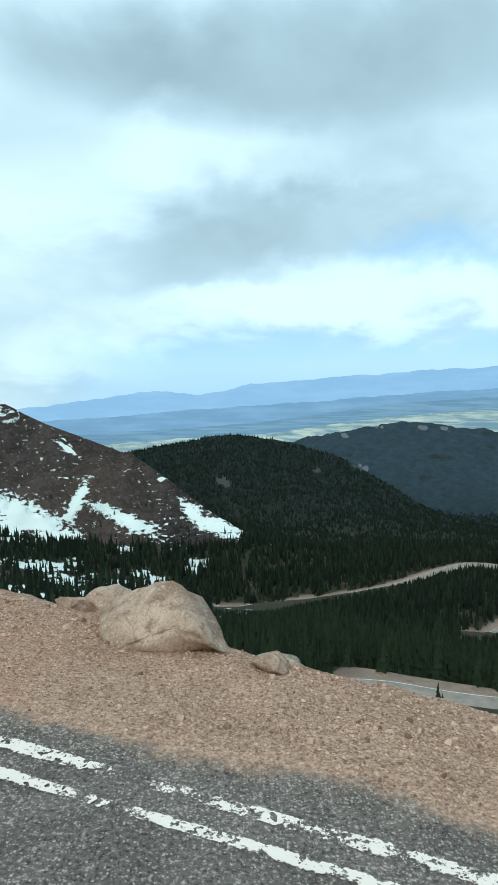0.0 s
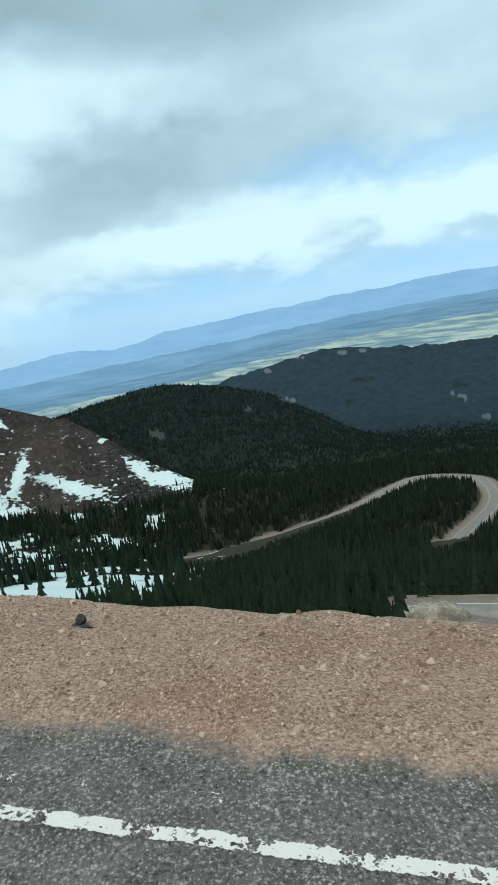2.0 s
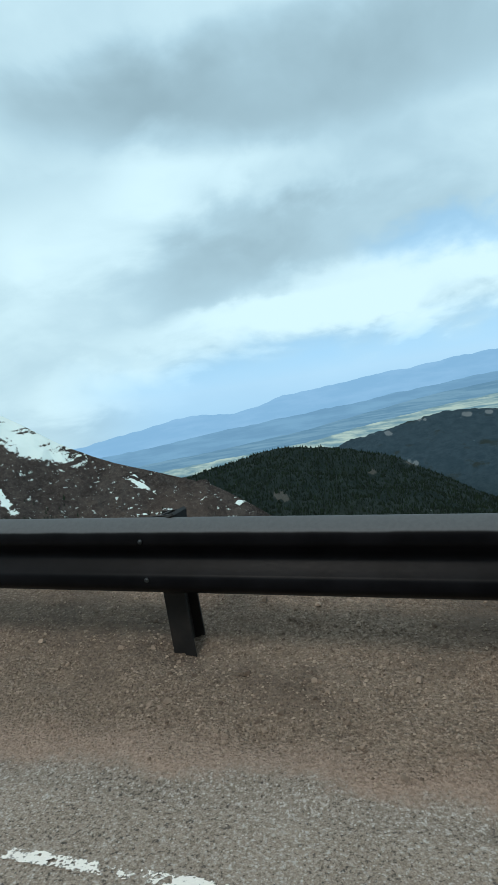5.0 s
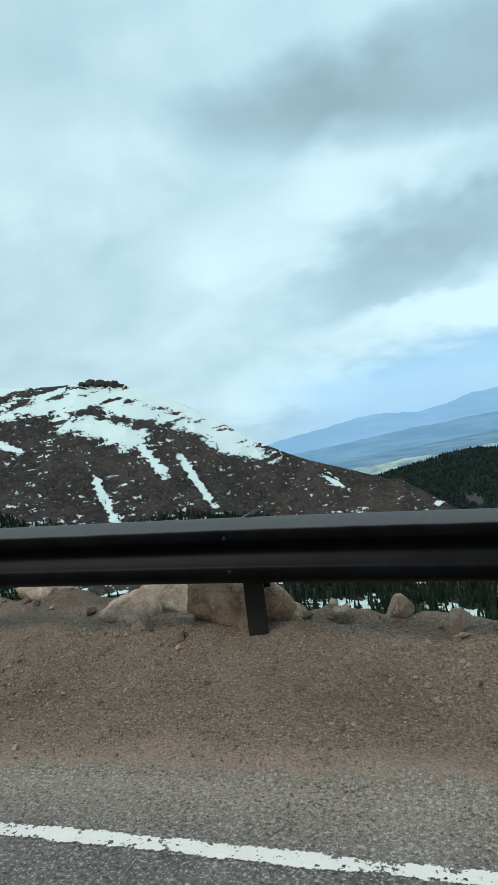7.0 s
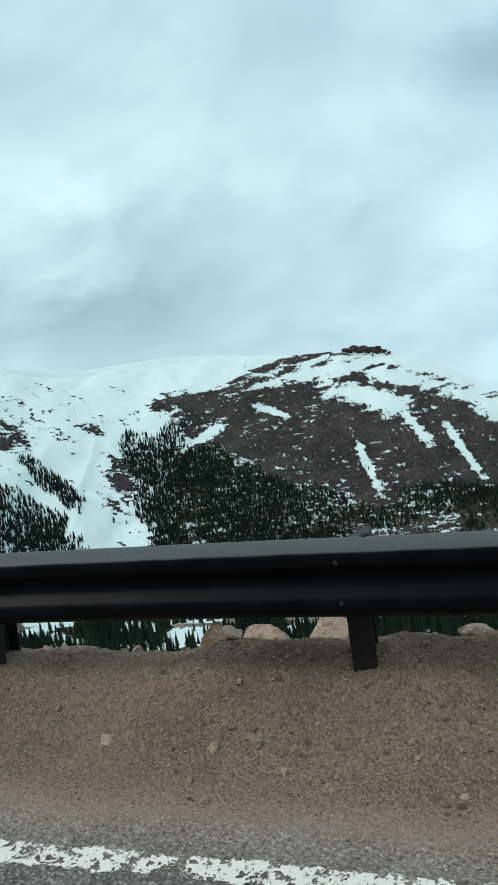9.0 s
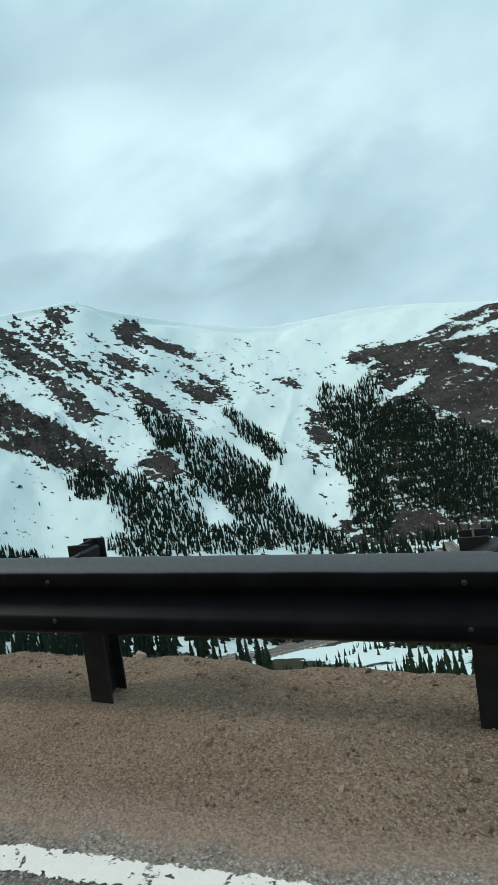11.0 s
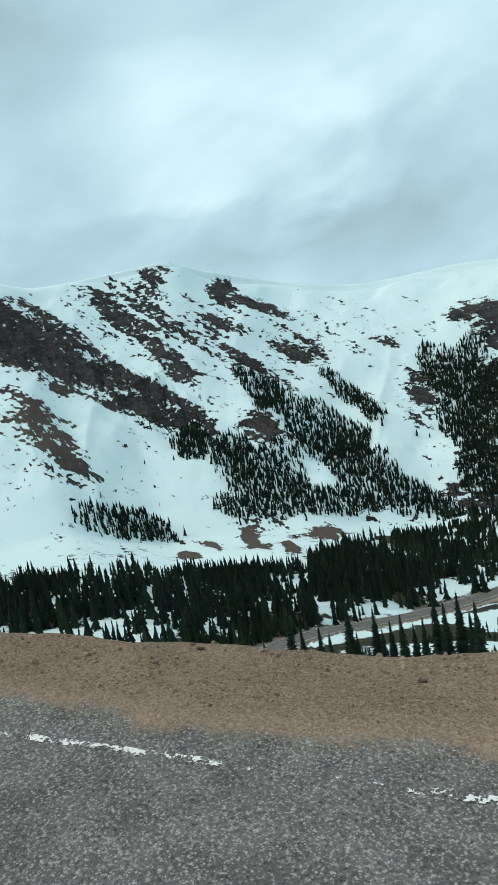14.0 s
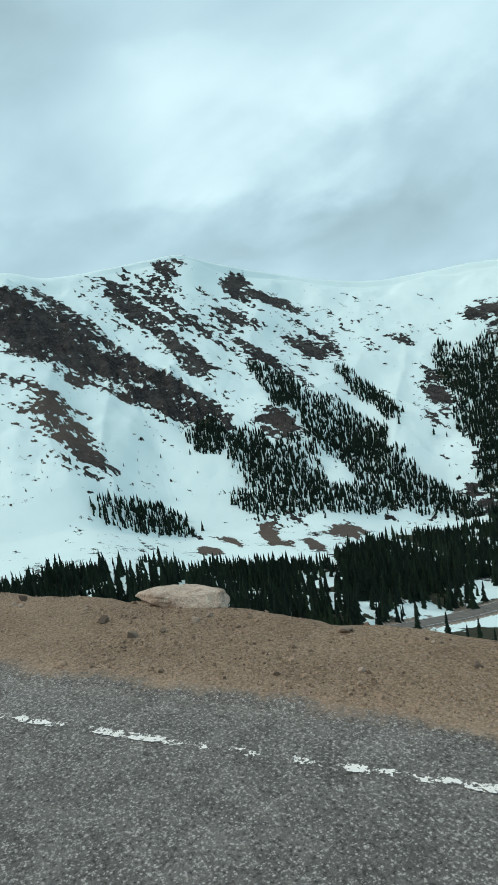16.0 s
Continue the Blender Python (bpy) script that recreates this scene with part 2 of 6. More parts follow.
def verge_height(u, o):
    """Height of the dirt verge above the road's edge, o metres outward of the line."""
    bo, bz = np.interp(u, BRINK_U, BRINK_O), np.interp(u, BRINK_U, BRINK_Z)
    wob = fbm(u * 14.0, o * 0 + 3.0, 4) - 0.5
    bo = bo + wob * 0.12
    f = np.clip((o - 0.35) / np.maximum(bo - 0.35, 0.2), 0, 1)
    z = bz * f * f * (3 - 2 * f) + (fbm(u * 9.0, o * 1.1, 4) - 0.5) * 0.10 * np.clip((o - 0.5) / 0.6, 0, 1)
    # dirt heaped round the rail's posts
    heap = np.interp(u, [5.7, 6.0, 6.3, 6.8, 7.2, 7.6, 8.8, 9.0, 9.2, 9.6, 10.0, 10.3], [0, 0.05, 0.03, 0.03, 0.08, 0.12, 0.12, 0.20, 0.18, 0.12, 0.03, 0])
    at = np.interp(u, [5.6, 6.3, 7.1, 8.1, 8.6, 9.1, 10.1], [1.40, 1.42, 1.62, 1.68, 1.52, 1.22, 1.10])
    z = z + heap * np.exp(-((o - at) / 0.30) ** 2)
    over = np.maximum(o - bo, 0)
    z = z - 0.035 * f + wob * 0.035 * f - np.where(over < 0.4, 1.2 * over ** 2, 0.192 + 0.96 * (over - 0.4))
    rub = np.clip((o - 0.4) / 0.4, 0, 1)
    lumpy = np.interp(u, [2.7, 3.1, 10.4, 11.6], [0.35, 1.0, 0.9, 0.25])
    z = z + (fbm(u * 30.0, o * 3.6, 3) - 0.5) * (0.085 + 0.07 * np.clip((o - bo + 0.6) / 0.4, 0, 1)) * rub * lumpy
    return z + (np.abs(fbm(u * 110.0, o * 14.0, 3) - 0.5) - 0.1) * 0.075 * rub * lumpy


# ---------------------------------------------------------------- terrain
V0 = np.array([-55.0, 14.0, 6.0])  # the middle of the road's curve: the land is described around it


def keyed(az, pairs):
    """Smooth curve through (azimuth, value) pairs."""
    p = sorted(pairs)
    xs, ys = [q[0] for q in p], [q[1] for q in p]
    return sum(w * np.interp(az + d, xs, ys) for d, w in ((-1.0, 0.1), (-0.5, 0.22), (0, 0.36), (0.5, 0.22), (1.0, 0.1)))


CREST_EL = [
    (140, 10.8), (100, 10.84), (81.8, 10.43), (79.8, 9.75), (77.3, 9.8), (74.6, 10), (71.5, 10.2), (68.9, 10.39), (66.6, 9.52), (63, 8.36),
    (59, 7.11), (55.5, 6.37), (52.9, 6.06), (49.3, 6.06), (46.7, 6.21), (43.3, 6.02), (41, 5.76), (36.5, 5.09), (33, 4.66), (30, 4.62),
    (28.5, 4.46), (27.3, 4.02), (25.4, 3.1), (23.5, 2.08), (20.4, -0.08), (17.1, -2.63), (13.4, -4.69), (9.5, -6.25), (5, -8.1), (2.1, -10.09), (-1, -12.47),
    (-4.7, -14.6), (-9, -15.44), (-20, -15.24), (-28, -14.74), (-60, -13.84)]

CREST_R = [(140, 850), (82, 840), (69, 900), (60, 960), (50, 960), (40, 920), (28, 840), (20, 790), (13, 730), (5, 680), (-4.7, 590), (-9, 750), (-28, 900), (-60, 900)]

FOOT_R = [(140, 420), (82, 470), (75, 500), (63, 500), (58, 520), (46, 560), (34, 580), (22, 590), (11, 575), (3, 570), (-4.7, 560), (-12, 620), (-20, 690), (-28, 720), (-60, 640)]
FOOT_Z = [
    (140, -28.8), (82, -66.78), (75, -95.38), (70, -98.59), (63, -102.86), (58, -114.53), (52, -119.94), (46, -119.16), (34, -125.16),
    (22, -131.14), (11, -146.65), (3, -153.91), (-4.7, -149.55), (-12, -170.27), (-20, -178.07), (-28, -182.99), (-60, -158.21)]

FLOOR_R = [(140, 180), (82, 190), (70, 226), (58, 282), (46, 330), (34, 370), (22, 400), (11, 420), (3, 430), (-5, 430), (-12, 460), (-20, 540), (-28, 580), (-40, 500), (-60, 450)]
FLOOR_Z = [
    (140, -38.77), (82, -55.55), (70, -69.43), (58, -88.54), (46, -101.04), (34, -112.01), (22, -122.77), (11, -136.74), (3, -149.17),
    (-5, -158.87), (-12, -161.72), (-20, -167.49), (-28, -166.38), (-40, -153.6), (-60, -128.74)]

HILL_EL = [
    (140, -9.85), (30, -9.85), (18, -8.45), (8.6, -7.05), (3.8, -6.35), (0.35, -5.7), (-1.6, -5.9), (-5.5, -6.55), (-9.4, -7.75),
    (-13.2, -9.8), (-16, -11.55), (-18.8, -12.75), (-23, -13.35), (-60, -13.35)]

HILL2_EL = [
    (140, -8.86), (15, -8.06), (5, -7.86), (0, -7.46), (-3.2, -6.66), (-8.6, -5.56), (-12, -4.96), (-15.9, -4.71), (-18.6, -4.96),
    (-22.2, -5.56), (-27.6, -5.26), (-40, -4.86), (-60, -4.86)]


def tan_d(a):
    return np.tan(np.radians(a))


def land_curves(az):
    """Radii and heights of the land's main lines at each azimuth, from near to far."""
    fr, fz, vr, vz, cr = keyed(az, FOOT_R), keyed(az, FOOT_Z), keyed(az, FLOOR_R), keyed(az, FLOOR_Z), keyed(az, CREST_R)
    cz = V0[2] + cr * tan_d(keyed(az, CREST_EL))
    one = np.ones_like(az)
    nz = keyed(az, [(140, -20), (100, -26), (70, -34), (46, -38), (22, -43), (-12, -49), (-40, -49), (-60, -44)])
    nr = keyed(az, [(140, 90), (70, 100), (-12, 106), (-40, 112), (-60, 130)])
    dip = 0.15 * np.clip((-19 - az) / 6, 0, 1)
    mr, mz = nr * 0.45 + vr * 0.55, nz * (0.40 - dip) + vz * (0.60 + dip)
    sag = np.clip((az + 5) / 15, 0, 1)
    kr, kz = (fr + cr) / 2, (fz + cz) / 2 - 9 * sag
    hz, h2z = V0[2] + 1850 * tan_d(keyed(az, HILL_EL)), V0[2] + 3000 * tan_d(keyed(az, HILL2_EL))
    back = np.clip((az - 8) / 12, 0, 1)
    r = [0.5 * one, nr, mr, vr, fr, kr, cr, cr + 130, 1220 * one, 1850 * one, 2250 * one, 3000 * one, 3350 * one]
    z = [nz * 0.08, nz, mz, vz, fz, kz, cz, cz - 50 - 20 * back, -300 + 120 * back, hz, V0[2] + 2250 * tan_d(-12.6) + 0 * az, h2z, h2z - 260]
    return np.stack(r, -1), np.stack(z, -1)


# rows per band of the land; the last entries are the far hills
BANDS = [26, 18, 22, 34, 64, 64, 8, 10, 28, 8, 22, 5]
VIS0, VIS_STEP = -66.0, 0.12
VIS = np.arange(VIS0, 94.0, VIS_STEP)
AZ = np.concatenate([VIS, np.arange(94.0, 293.0, 3.0)])


def loft():
    r, z = land_curves(np.where(AZ > 180, AZ - 360, AZ))
    rows_r, rows_z = [], []
    for k, n in enumerate(BANDS):
        f = np.linspace(0, 1, n, endpoint=False)[None, :]
        rows_r.append(r[:, k:k + 1] * (1 - f) + r[:, k + 1:k + 2] * f)
        rows_z.append(z[:, k:k + 1] * (1 - f) + z[:, k + 1:k + 2] * f)
    rr = np.concatenate(rows_r + [r[:, -1:]], 1)
    zz = np.concatenate(rows_z + [z[:, -1:]], 1)
    crest = sum(BANDS[:6])
    for _ in range(5):  # soften the folds, but keep the sky lines
        s = zz.copy()
        s[:, 1:-1] = 0.25 * zz[:, :-2] + 0.5 * zz[:, 1:-1] + 0.25 * zz[:, 2:]
        for c in (crest, sum(BANDS[:9]), sum(BANDS[:11])):
            s[:, c] = zz[:, c]
        zz = s
    return rr, zz


def polar(x, y):
    return np.degrees(np.arctan2(-(x - V0[0]), y - V0[1])), np.hypot(x - V0[0], y - V0[1])


def sheet_xy(az, r):
    a = np.radians(az)
    return V0[0] - np.sin(a) * r, V0[1] + np.cos(a) * r


def nearest_line(x, y):
    """u and outward offset of the nearest place on the edge line."""
    us = np.linspace(LINE_T0 + 1, LINE_T0 + len(LINE) - 2, 100)
    p, out, _ = line_at(us)
    best, bu, bo = np.full(x.shape, 1e9), np.zeros(x.shape), np.zeros(x.shape)
    for k in range(len(us)):
        dx, dy = x - p[k, 0], y - p[k, 1]
        d = dx * dx + dy * dy
        m = d < best
        best[m], bu[m] = d[m], us[k]
        o = dx * out[k, 0] + dy * out[k, 1]
        bo[m] = np.where(o >= 0, 1, -1)[m] * np.sqrt(d[m])
    return bu, bo


# lower bends of the road: azimuth, radius, height, seen from the middle of the curve
VALLEY_ROAD = [
    (-4.5, 420, -158), (-8.4, 436, -163.9), (-12.1, 470, -167.4), (-17.7, 520, -170.1), (-20, 548, -169.6), (-22.3, 585, -169.2), (-24, 605, -169),
    (-26.5, 606, -169.5), (-28.9, 585, -166.9), (-30.2, 540, -164.5), (-30.4, 490, -159.2), (-29.6, 450, -155.9), (-28.9, 425, -153.6), (-28.2, 405, -152), (-26, 388, -149)]

LOW_ROAD = [
    (-38.5, 113, -49.68), (-41, 116, -49.68), (-47, 121, -49.66), (-55, 135, -49.62),
    (-65, 160, -49.55)]

LEFT_ROAD = [
    (84, 180, -51.42), (76, 205, -60.5), (70.6, 228, -68.51), (65, 249, -77.52), (59.9, 270, -85.53), (55, 290, -90.42), (50, 312, -93.27),
    (47.5, 322, -94.8)]

UPPER_ROAD = [
    (48.6, 390, -101), (46.8, 393, -104), (45.0, 404, -107.8),
    (43.7, 430, -110.8), (43.2, 462, -113.8), (44.0, 490, -115.8), (45.4, 515, -117)]

# the branch that leaves the bend to the valley
BRANCH_ROAD = [
    (37.6, 376, -107), (39.9, 411, -111.6), (41.1, 443, -113.4), (42.0, 470, -114.6), (42.6, 496, -116), (43.0, 530, -118)]


def road_curve(keys, step=3.0):
    """A smooth centre line through the keys, as points about step metres apart."""
    k = np.array(keys, float)
    x, y = sheet_xy(k[:, 0], k[:, 1])
    p = np.stack([x, y, k[:, 2]], -1)
    p = np.concatenate([[2 * p[0] - p[1]], p, [2 * p[-1] - p[-2]]])
    out = []
    for i in range(1, len(p) - 2):
        n = max(2, int(np.linalg.norm(p[i + 1] - p[i]) / step))
        f = np.linspace(0, 1, n, endpoint=False)[:, None]
        out.append(0.5 * (2 * p[i] + (p[i + 1] - p[i - 1]) * f + (2 * p[i - 1] - 5 * p[i] + 4 * p[i + 1] - p[i + 2]) * f ** 2
                          + (3 * p[i] - p[i - 1] - 3 * p[i + 1] + p[i + 2]) * f ** 3))
    return np.concatenate(out)


ROADS = [(road_curve(VALLEY_ROAD), 3.9), (road_curve(LOW_ROAD), 4.2), (road_curve(LEFT_ROAD), 4.2), (road_curve(UPPER_ROAD), 3.1), (road_curve(BRANCH_ROAD), 2.9)]


def road_distance(x, y):
    """Distance to the nearest lower road, and that road's height there."""
    best, bz = np.full(x.shape, 1e9), np.zeros(x.shape)
    for c, _ in ROADS:
        for q in c:
            d = (x - q[0]) ** 2 + (y - q[1]) ** 2
            m = d < best
            best[m], bz[m] = d[m], q[2]
    return np.sqrt(best), bz


def spots(az, el, rows):
    """Soft union of leaning ellipses: azimuth, height angle, half length, half width, lean."""
    v = np.full(az.shape, -3.0)
    for a, e, l, w, th in rows:
        c, s = math.cos(radians(th)), math.sin(radians(th))
        u, t = -(az - a), el - e
        v = np.maximum(v, 1 - np.hypot((u * c + t * s) / l, (-u * s + t * c) / w))
    return v


# cliffs, then broken ribs and scree
ROCK_SOLID = [
    (82.1, 6.8, 3.5, 2.4, -38), (79.1, 4.6, 3.84, 1.63, -44), (76.5, 2.8, 2.88, 1.34, -31), (73.1, -0.1, 5.18, 1.92, -31), (69.9, -2.4, 1.87, 1.2, -39), (82.4, 8.1, 2.4, 1.2, -48), (74.2, 1.9, 2.88, 0.86, -44)]
ROCK_BROKEN = [
    (79.3, 2.1, 1.54, 0.86, -29), (77.5, 5.5, 4.56, 0.96, -47), (73.6, 7.1, 2.5, 1.73, -27), (70.3, 6.0, 4.56, 1.44, -46), (65.9, 5.2, 2.21, 0.86, -38), (69.9, 1.8, 1.54, 0.72, -44), (71.8, 4.7, 3.74, 0.96, -43), (69.7, 10.0, 1.06, 0.24, -7), (82.2, -0.6, 3.26, 1.44, -61), (80.7, -2.7, 2.02, 1.25, -56), (64.6, 7.6, 1.34, 0.96, -28), (70.3, 9.3, 0.96, 1.2, -37)]
ROCK_BOWL = [
    (59.7, 1.65, 2.17, 1.35, -25), (64.6, -3.6, 1.6, 1.3, -21), (50.8, -3.11, 1.45, 1.93, -10), (52.7, 1.36, 0.87, 0.39, -21), (46, 2.57, 1.9, 0.67, 4),
    (62.4, 6.22, 3.37, 0.48, -25), (64.2, 1.5, 2.89, 0.67, -40)]

SOIL_HOLES = [
    (68.2, -12.05, 1.06, 1.06, -11), (62.1, -12.68, 1.93, 0.67, -10), (73.8, -12.14, 0.96, 0.48, -13), (71.5, -11.9, 0.96, 0.48, -12),
    (51.2, -18.72, 2.89, 1.2, 3), (66, -13.02, 0.8, 0.5, 0)]

SNOW_PEAK = [
    (29.6, 0.47, 3.86, 0.96, -25), (23.4, 1.57, 6.5, 0.6, -31), (26.3, -2.2, 2.4, 0.42, -62), (30.6, -4.95, 2.65, 0.36, -75),
    (22.8, -4.82, 2.89, 0.34, -65), (37.7, 0.62, 1.7, 0.32, -28), (18.9, -2.9, 3.0, 0.55, -24), (32.5, 3.11, 5.78, 0.58, 2),
    (46.5, 0.16, 1.93, 0.77, -42), (26.9, 1.71, 4.4, 0.6, -20), (11.4, -6.27, 0.9, 0.12, -45),
    (43.1, -0.48, 1.45, 0.39, 20), (20.2, -1.5, 3.6, 0.6, -25)]

SNOW_SLOPE = [
    (13.9, -12.8, 4.82, 1.06, -29), (5.8, -13.31, 3.61, 0.58, -26), (10.1, -11.76, 0.5, 2.17, -23), (15.8, -13.92, 1.45, 1.93, -4),
    (-2.1, -13.96, 2.41, 0.77, -19), (11.2, -6.97, 1.06, 0.19, -38), (3.1, -9.95, 0.35, 0.25, -1), 
    (-0.1, -12.97, 1.45, 0.6, -45)]

WOODS = [
    (65.4, -6.81, 4.34, 3.37, -11), (59.1, -5.94, 6.26, 2.6, -45), (54.4, -10.47, 5.78, 1.2, -35), (61.8, -10.17, 9.64, 1.4, -10),
    (63.4, -1.49, 3.86, 1.45, -50), (47.2, -3.75, 2.41, 4.34, -21), (47.7, -9.56, 1.93, 2.89, -8), (76.9, -9.19, 4.34, 1.1, -23),
    (70.4, -3.98, 1.45, 1.45, -11), (56.6, -2.2, 2.89, 1.06, -50), (43.8, -4.09, 6.26, 2.41, -27), (48.3, -1.87, 2.89, 1.93, -32),
    (38, -6.4, 3.4, 1.2, -31), (40, -7.4, 7.5, 2.2, -8), (40, -9.8, 9, 2.0, -8), (25, -10.2, 9, 1.4, -8), (22.9, -8.7, 6.75, 1.0, -9)]


# bare granite outcrops on the wooded hills
OUTCROPS = [(-9.2, -5.85, 0.6, 0.22, -25), (-12.0, -5.1, 0.6, 0.18, -15), (-15.4, -5.25, 0.7, 0.22, 8), (-17.2, -5.15, 0.5, 0.16, 0), (-10.8, -8.5, 0.8, 0.28, -35),
            (0.4, -9.8, 1.1, 0.5, -20), (-11.4, -14.1, 0.9, 0.35, 0), (-7.6, -8.9, 0.4, 0.2, 0), (-25, -9.8, 1.6, 0.2, -20), (-27, -11.5, 0.9, 0.2, 20)]


KNOLL = (1.5, 47.0, -22.1)


def build_land():
    rr, zz = loft()
    az = np.repeat(AZ[:, None], rr.shape[1], 1)
    azs = np.where(az > 180, az - 360, az)
    x, y = sheet_xy(az, rr)
    crest = sum(BANDS[:6])
    row = np.arange(rr.shape[1])[None, :] + 0 * az
    el0 = np.degrees(np.arctan2(zz - V0[2], rr))
    # relief: gullies and ribs on the mountain faces, mild swells elsewhere
    face = np.clip((row - sum(BANDS[:4])) / 20, 0, 1) * np.clip((crest - row) / 6, 0.06, 1) * (row <= crest) * np.clip((azs + 4) / 10, 0, 1)
    rid = 1 - np.abs(2 * fbm(azs * 0.16 + rr * 0.004, rr * 0.004 - azs * 0.02, 3) - 1)
    zz = zz + face * ((rid - 0.72) * 14 + (fbm(x * 0.02, y * 0.02, 4) - 0.5) * 14)
    zz = zz + face * np.clip((40 - azs) / 10, 0, 1) * (0.2 - np.abs(fbm(x * 0.045 + 7, y * 0.045, 4) - 0.5)) * 22 * np.clip((24 - azs) / 8, 0.35, 1)
    cliff = np.clip(spots(azs, el0, ROCK_SOLID) * 2 + 0.4, 0, 1)
    zz = zz + cliff * face * (np.abs(fbm(azs * 0.9, rr * 0.03, 4) - 0.5) * 30)
    zz = zz + (fbm(x * 0.012, y * 0.012, 5) - 0.5) * np.clip((rr - 120) / 300, 0, 1) * np.where(row > crest, 40, 9) * (np.abs(row - sum(BANDS[:9])) > 1) * (np.abs(row - crest) > 1)
    far = row > crest + 8
    zz = zz + far * (fbm(x * 0.05, y * 0.05, 3) - 0.5) * 9
    # wind lip of packed snow along the bowl's rim
    lip = np.clip((azs - 36) / 8, 0, 1) * np.clip((76 - azs) / 6, 0, 1) * (0.6 + 0.8 * fbm(azs * 0.3, azs * 0 + 4, 3))
    zz = zz + lip * (2.2 * (row == crest) + 1.6 * (row == crest - 1) - 2.6 * ((row < crest - 1) & (row > crest - 4)))
    # lower roads lie in the land
    m = rr < 640
    d, rz = np.full(rr.shape, 1e9), np.zeros(rr.shape)
    d[m], rz[m] = road_distance(x[m], y[m])
    f = np.clip((d - 6) / 16, 0, 1)
    f = f * f * (3 - 2 * f)
    zz = np.where(m, (rz - 0.35) * (1 - f) + zz * f, zz)
    d = np.where((azs > 30) & (rr > 150), d * np.where(rr > 300, 2.0, 1.55), d)  # narrow shoulders there
    d = np.where((azs < -12) & (rr > 380), d * 1.35, d)
    # the slope under the road that the camera follows
    m = rr < 330
    u, o = np.zeros(rr.shape), np.full(rr.shape, 500.0)
    u[m], o[m] = nearest_line(x[m], y[m])
    lz = np.interp(u, np.arange(len(LINE)) + LINE_T0, LINE[:, 2])
    slope = lz - 2.6 - 0.80 * (o - 2.0) + (fbm(x * 0.08, y * 0.08, 4) - 0.5) * np.clip(o - 6, 0, 3)
    inner = lz - 3.0 + np.clip(-o - 10, 0, 400) * 0.55
    near = np.where(o > 2.0, slope, inner)
    zz = np.where(m & (o < 2.0), near, np.where(m, np.maximum(zz, slope), zz))
    # granite knoll on the slope
    kd = np.hypot((x - KNOLL[0]) / 1.7, y - KNOLL[1])
    zz = np.where(m, np.maximum(zz, KNOLL[2] - np.clip(kd - 4, 0, 99) * 1.1), zz)
    el = np.degrees(np.arctan2(zz - V0[2], rr))

    # snow and rock
    c38, s38 = math.cos(radians(38)), math.sin(radians(38))
    along, across = -azs * c38 - el * s38, -azs * s38 + el * c38
    ribs = fbm(along * 0.45 + 40, across * 1.9 + 40, 5) - 0.5
    streak = fbm(azs * 0.7 + 60, el * 3.6 + 60 + azs * 0.45, 5) - 0.5
    grain = fbm(azs * 3.6, el * 8.0 + 30, 4) - 0.5
    soil = spots(azs, el, SOIL_HOLES) * 3 + (fbm(azs * 2.2, el * 3.5 + 50, 4) - 0.5) * 3.0 * (spots(azs, el, SOIL_HOLES) > -0.6)
    crest_el = keyed(azs, CREST_EL)
    solid, broken, other = spots(azs, el, ROCK_SOLID), spots(azs, el, ROCK_BROKEN), spots(azs, el, ROCK_BOWL)
    rock = np.maximum(np.maximum(other, -0.85) * 1.4 + 0.04 + ribs * 3.2 + grain * 2.6, np.maximum(broken, -0.95) * 1.45 + 0.05 + ribs * 4.4 + grain * 4.2)
    rock = np.maximum(rock, np.clip(solid * 3.6, -1, 1.25) + ribs * 3.0 + grain * 3.0)
    rock = rock - np.clip(el - crest_el + 1.0, 0, 1) * 1.2 * np.clip(np.abs(azs - 68.5) / 2.5, 0.1, 1)
    snow_bowl = 0.25 - rock
    low = fbm(x * 0.05, y * 0.05, 4) - 0.5
    snow_bowl = np.where(el < -10.5, snow_bowl - 0.35 + low * 2.5, snow_bowl)
    top = np.clip((el - crest_el + 3.2) / 2.6, 0, 1) * np.clip((azs - 13) / 6, 0, 1)
    snow_peak = np.maximum(np.maximum(spots(azs, el, SNOW_PEAK), -0.6) * 1.9 - 0.02 + grain * 2.2 + streak * 3.1, -0.88 + top * 0.86 + streak * (2.8 + 3.8 * top) + grain * 2.0)
    cap = np.clip((el - crest_el + 2.3) / 1.5, 0, 1) * np.clip((azs - 14) / 4, 0, 1) * np.clip((33 - azs) / 3, 0, 1)
    snow_peak = np.maximum(snow_peak, -1.1 + 1.6 * cap + streak * 3.2 + grain * 1.6)
    snow_peak = snow_peak - 0.55 * np.clip((17.5 - azs) / 4, 0, 1)
    snow_slope = np.maximum(spots(azs, el, SNOW_SLOPE), -0.5) * 1.5 + grain * 2.2 + streak * 1.0
    # the bowl begins beyond a line that leans from the crest to the foot
    edge = 44.5 - 0.35 * (el - 2) - np.clip(el - 2.6, 0, 5) * 4.0
    side = np.clip((azs - edge) / 2.2 + streak * 3, 0, 1)
    snow = np.where(azs > 18, snow_bowl * side + np.maximum(snow_peak, snow_slope) * (1 - side), np.maximum(np.where(azs > 7, snow_peak, -1), snow_slope))
    floor_snow = (fbm(x * 0.045, y * 0.045, 5) - 0.56) * 7 * np.clip((rr - 90) / 60, 0, 1) - np.clip((6 - azs) / 9, 0, 3) + 2.3 * np.clip(1.3 - np.hypot((azs + 3) / 16, (rr - 220) / 150), 0, 1)
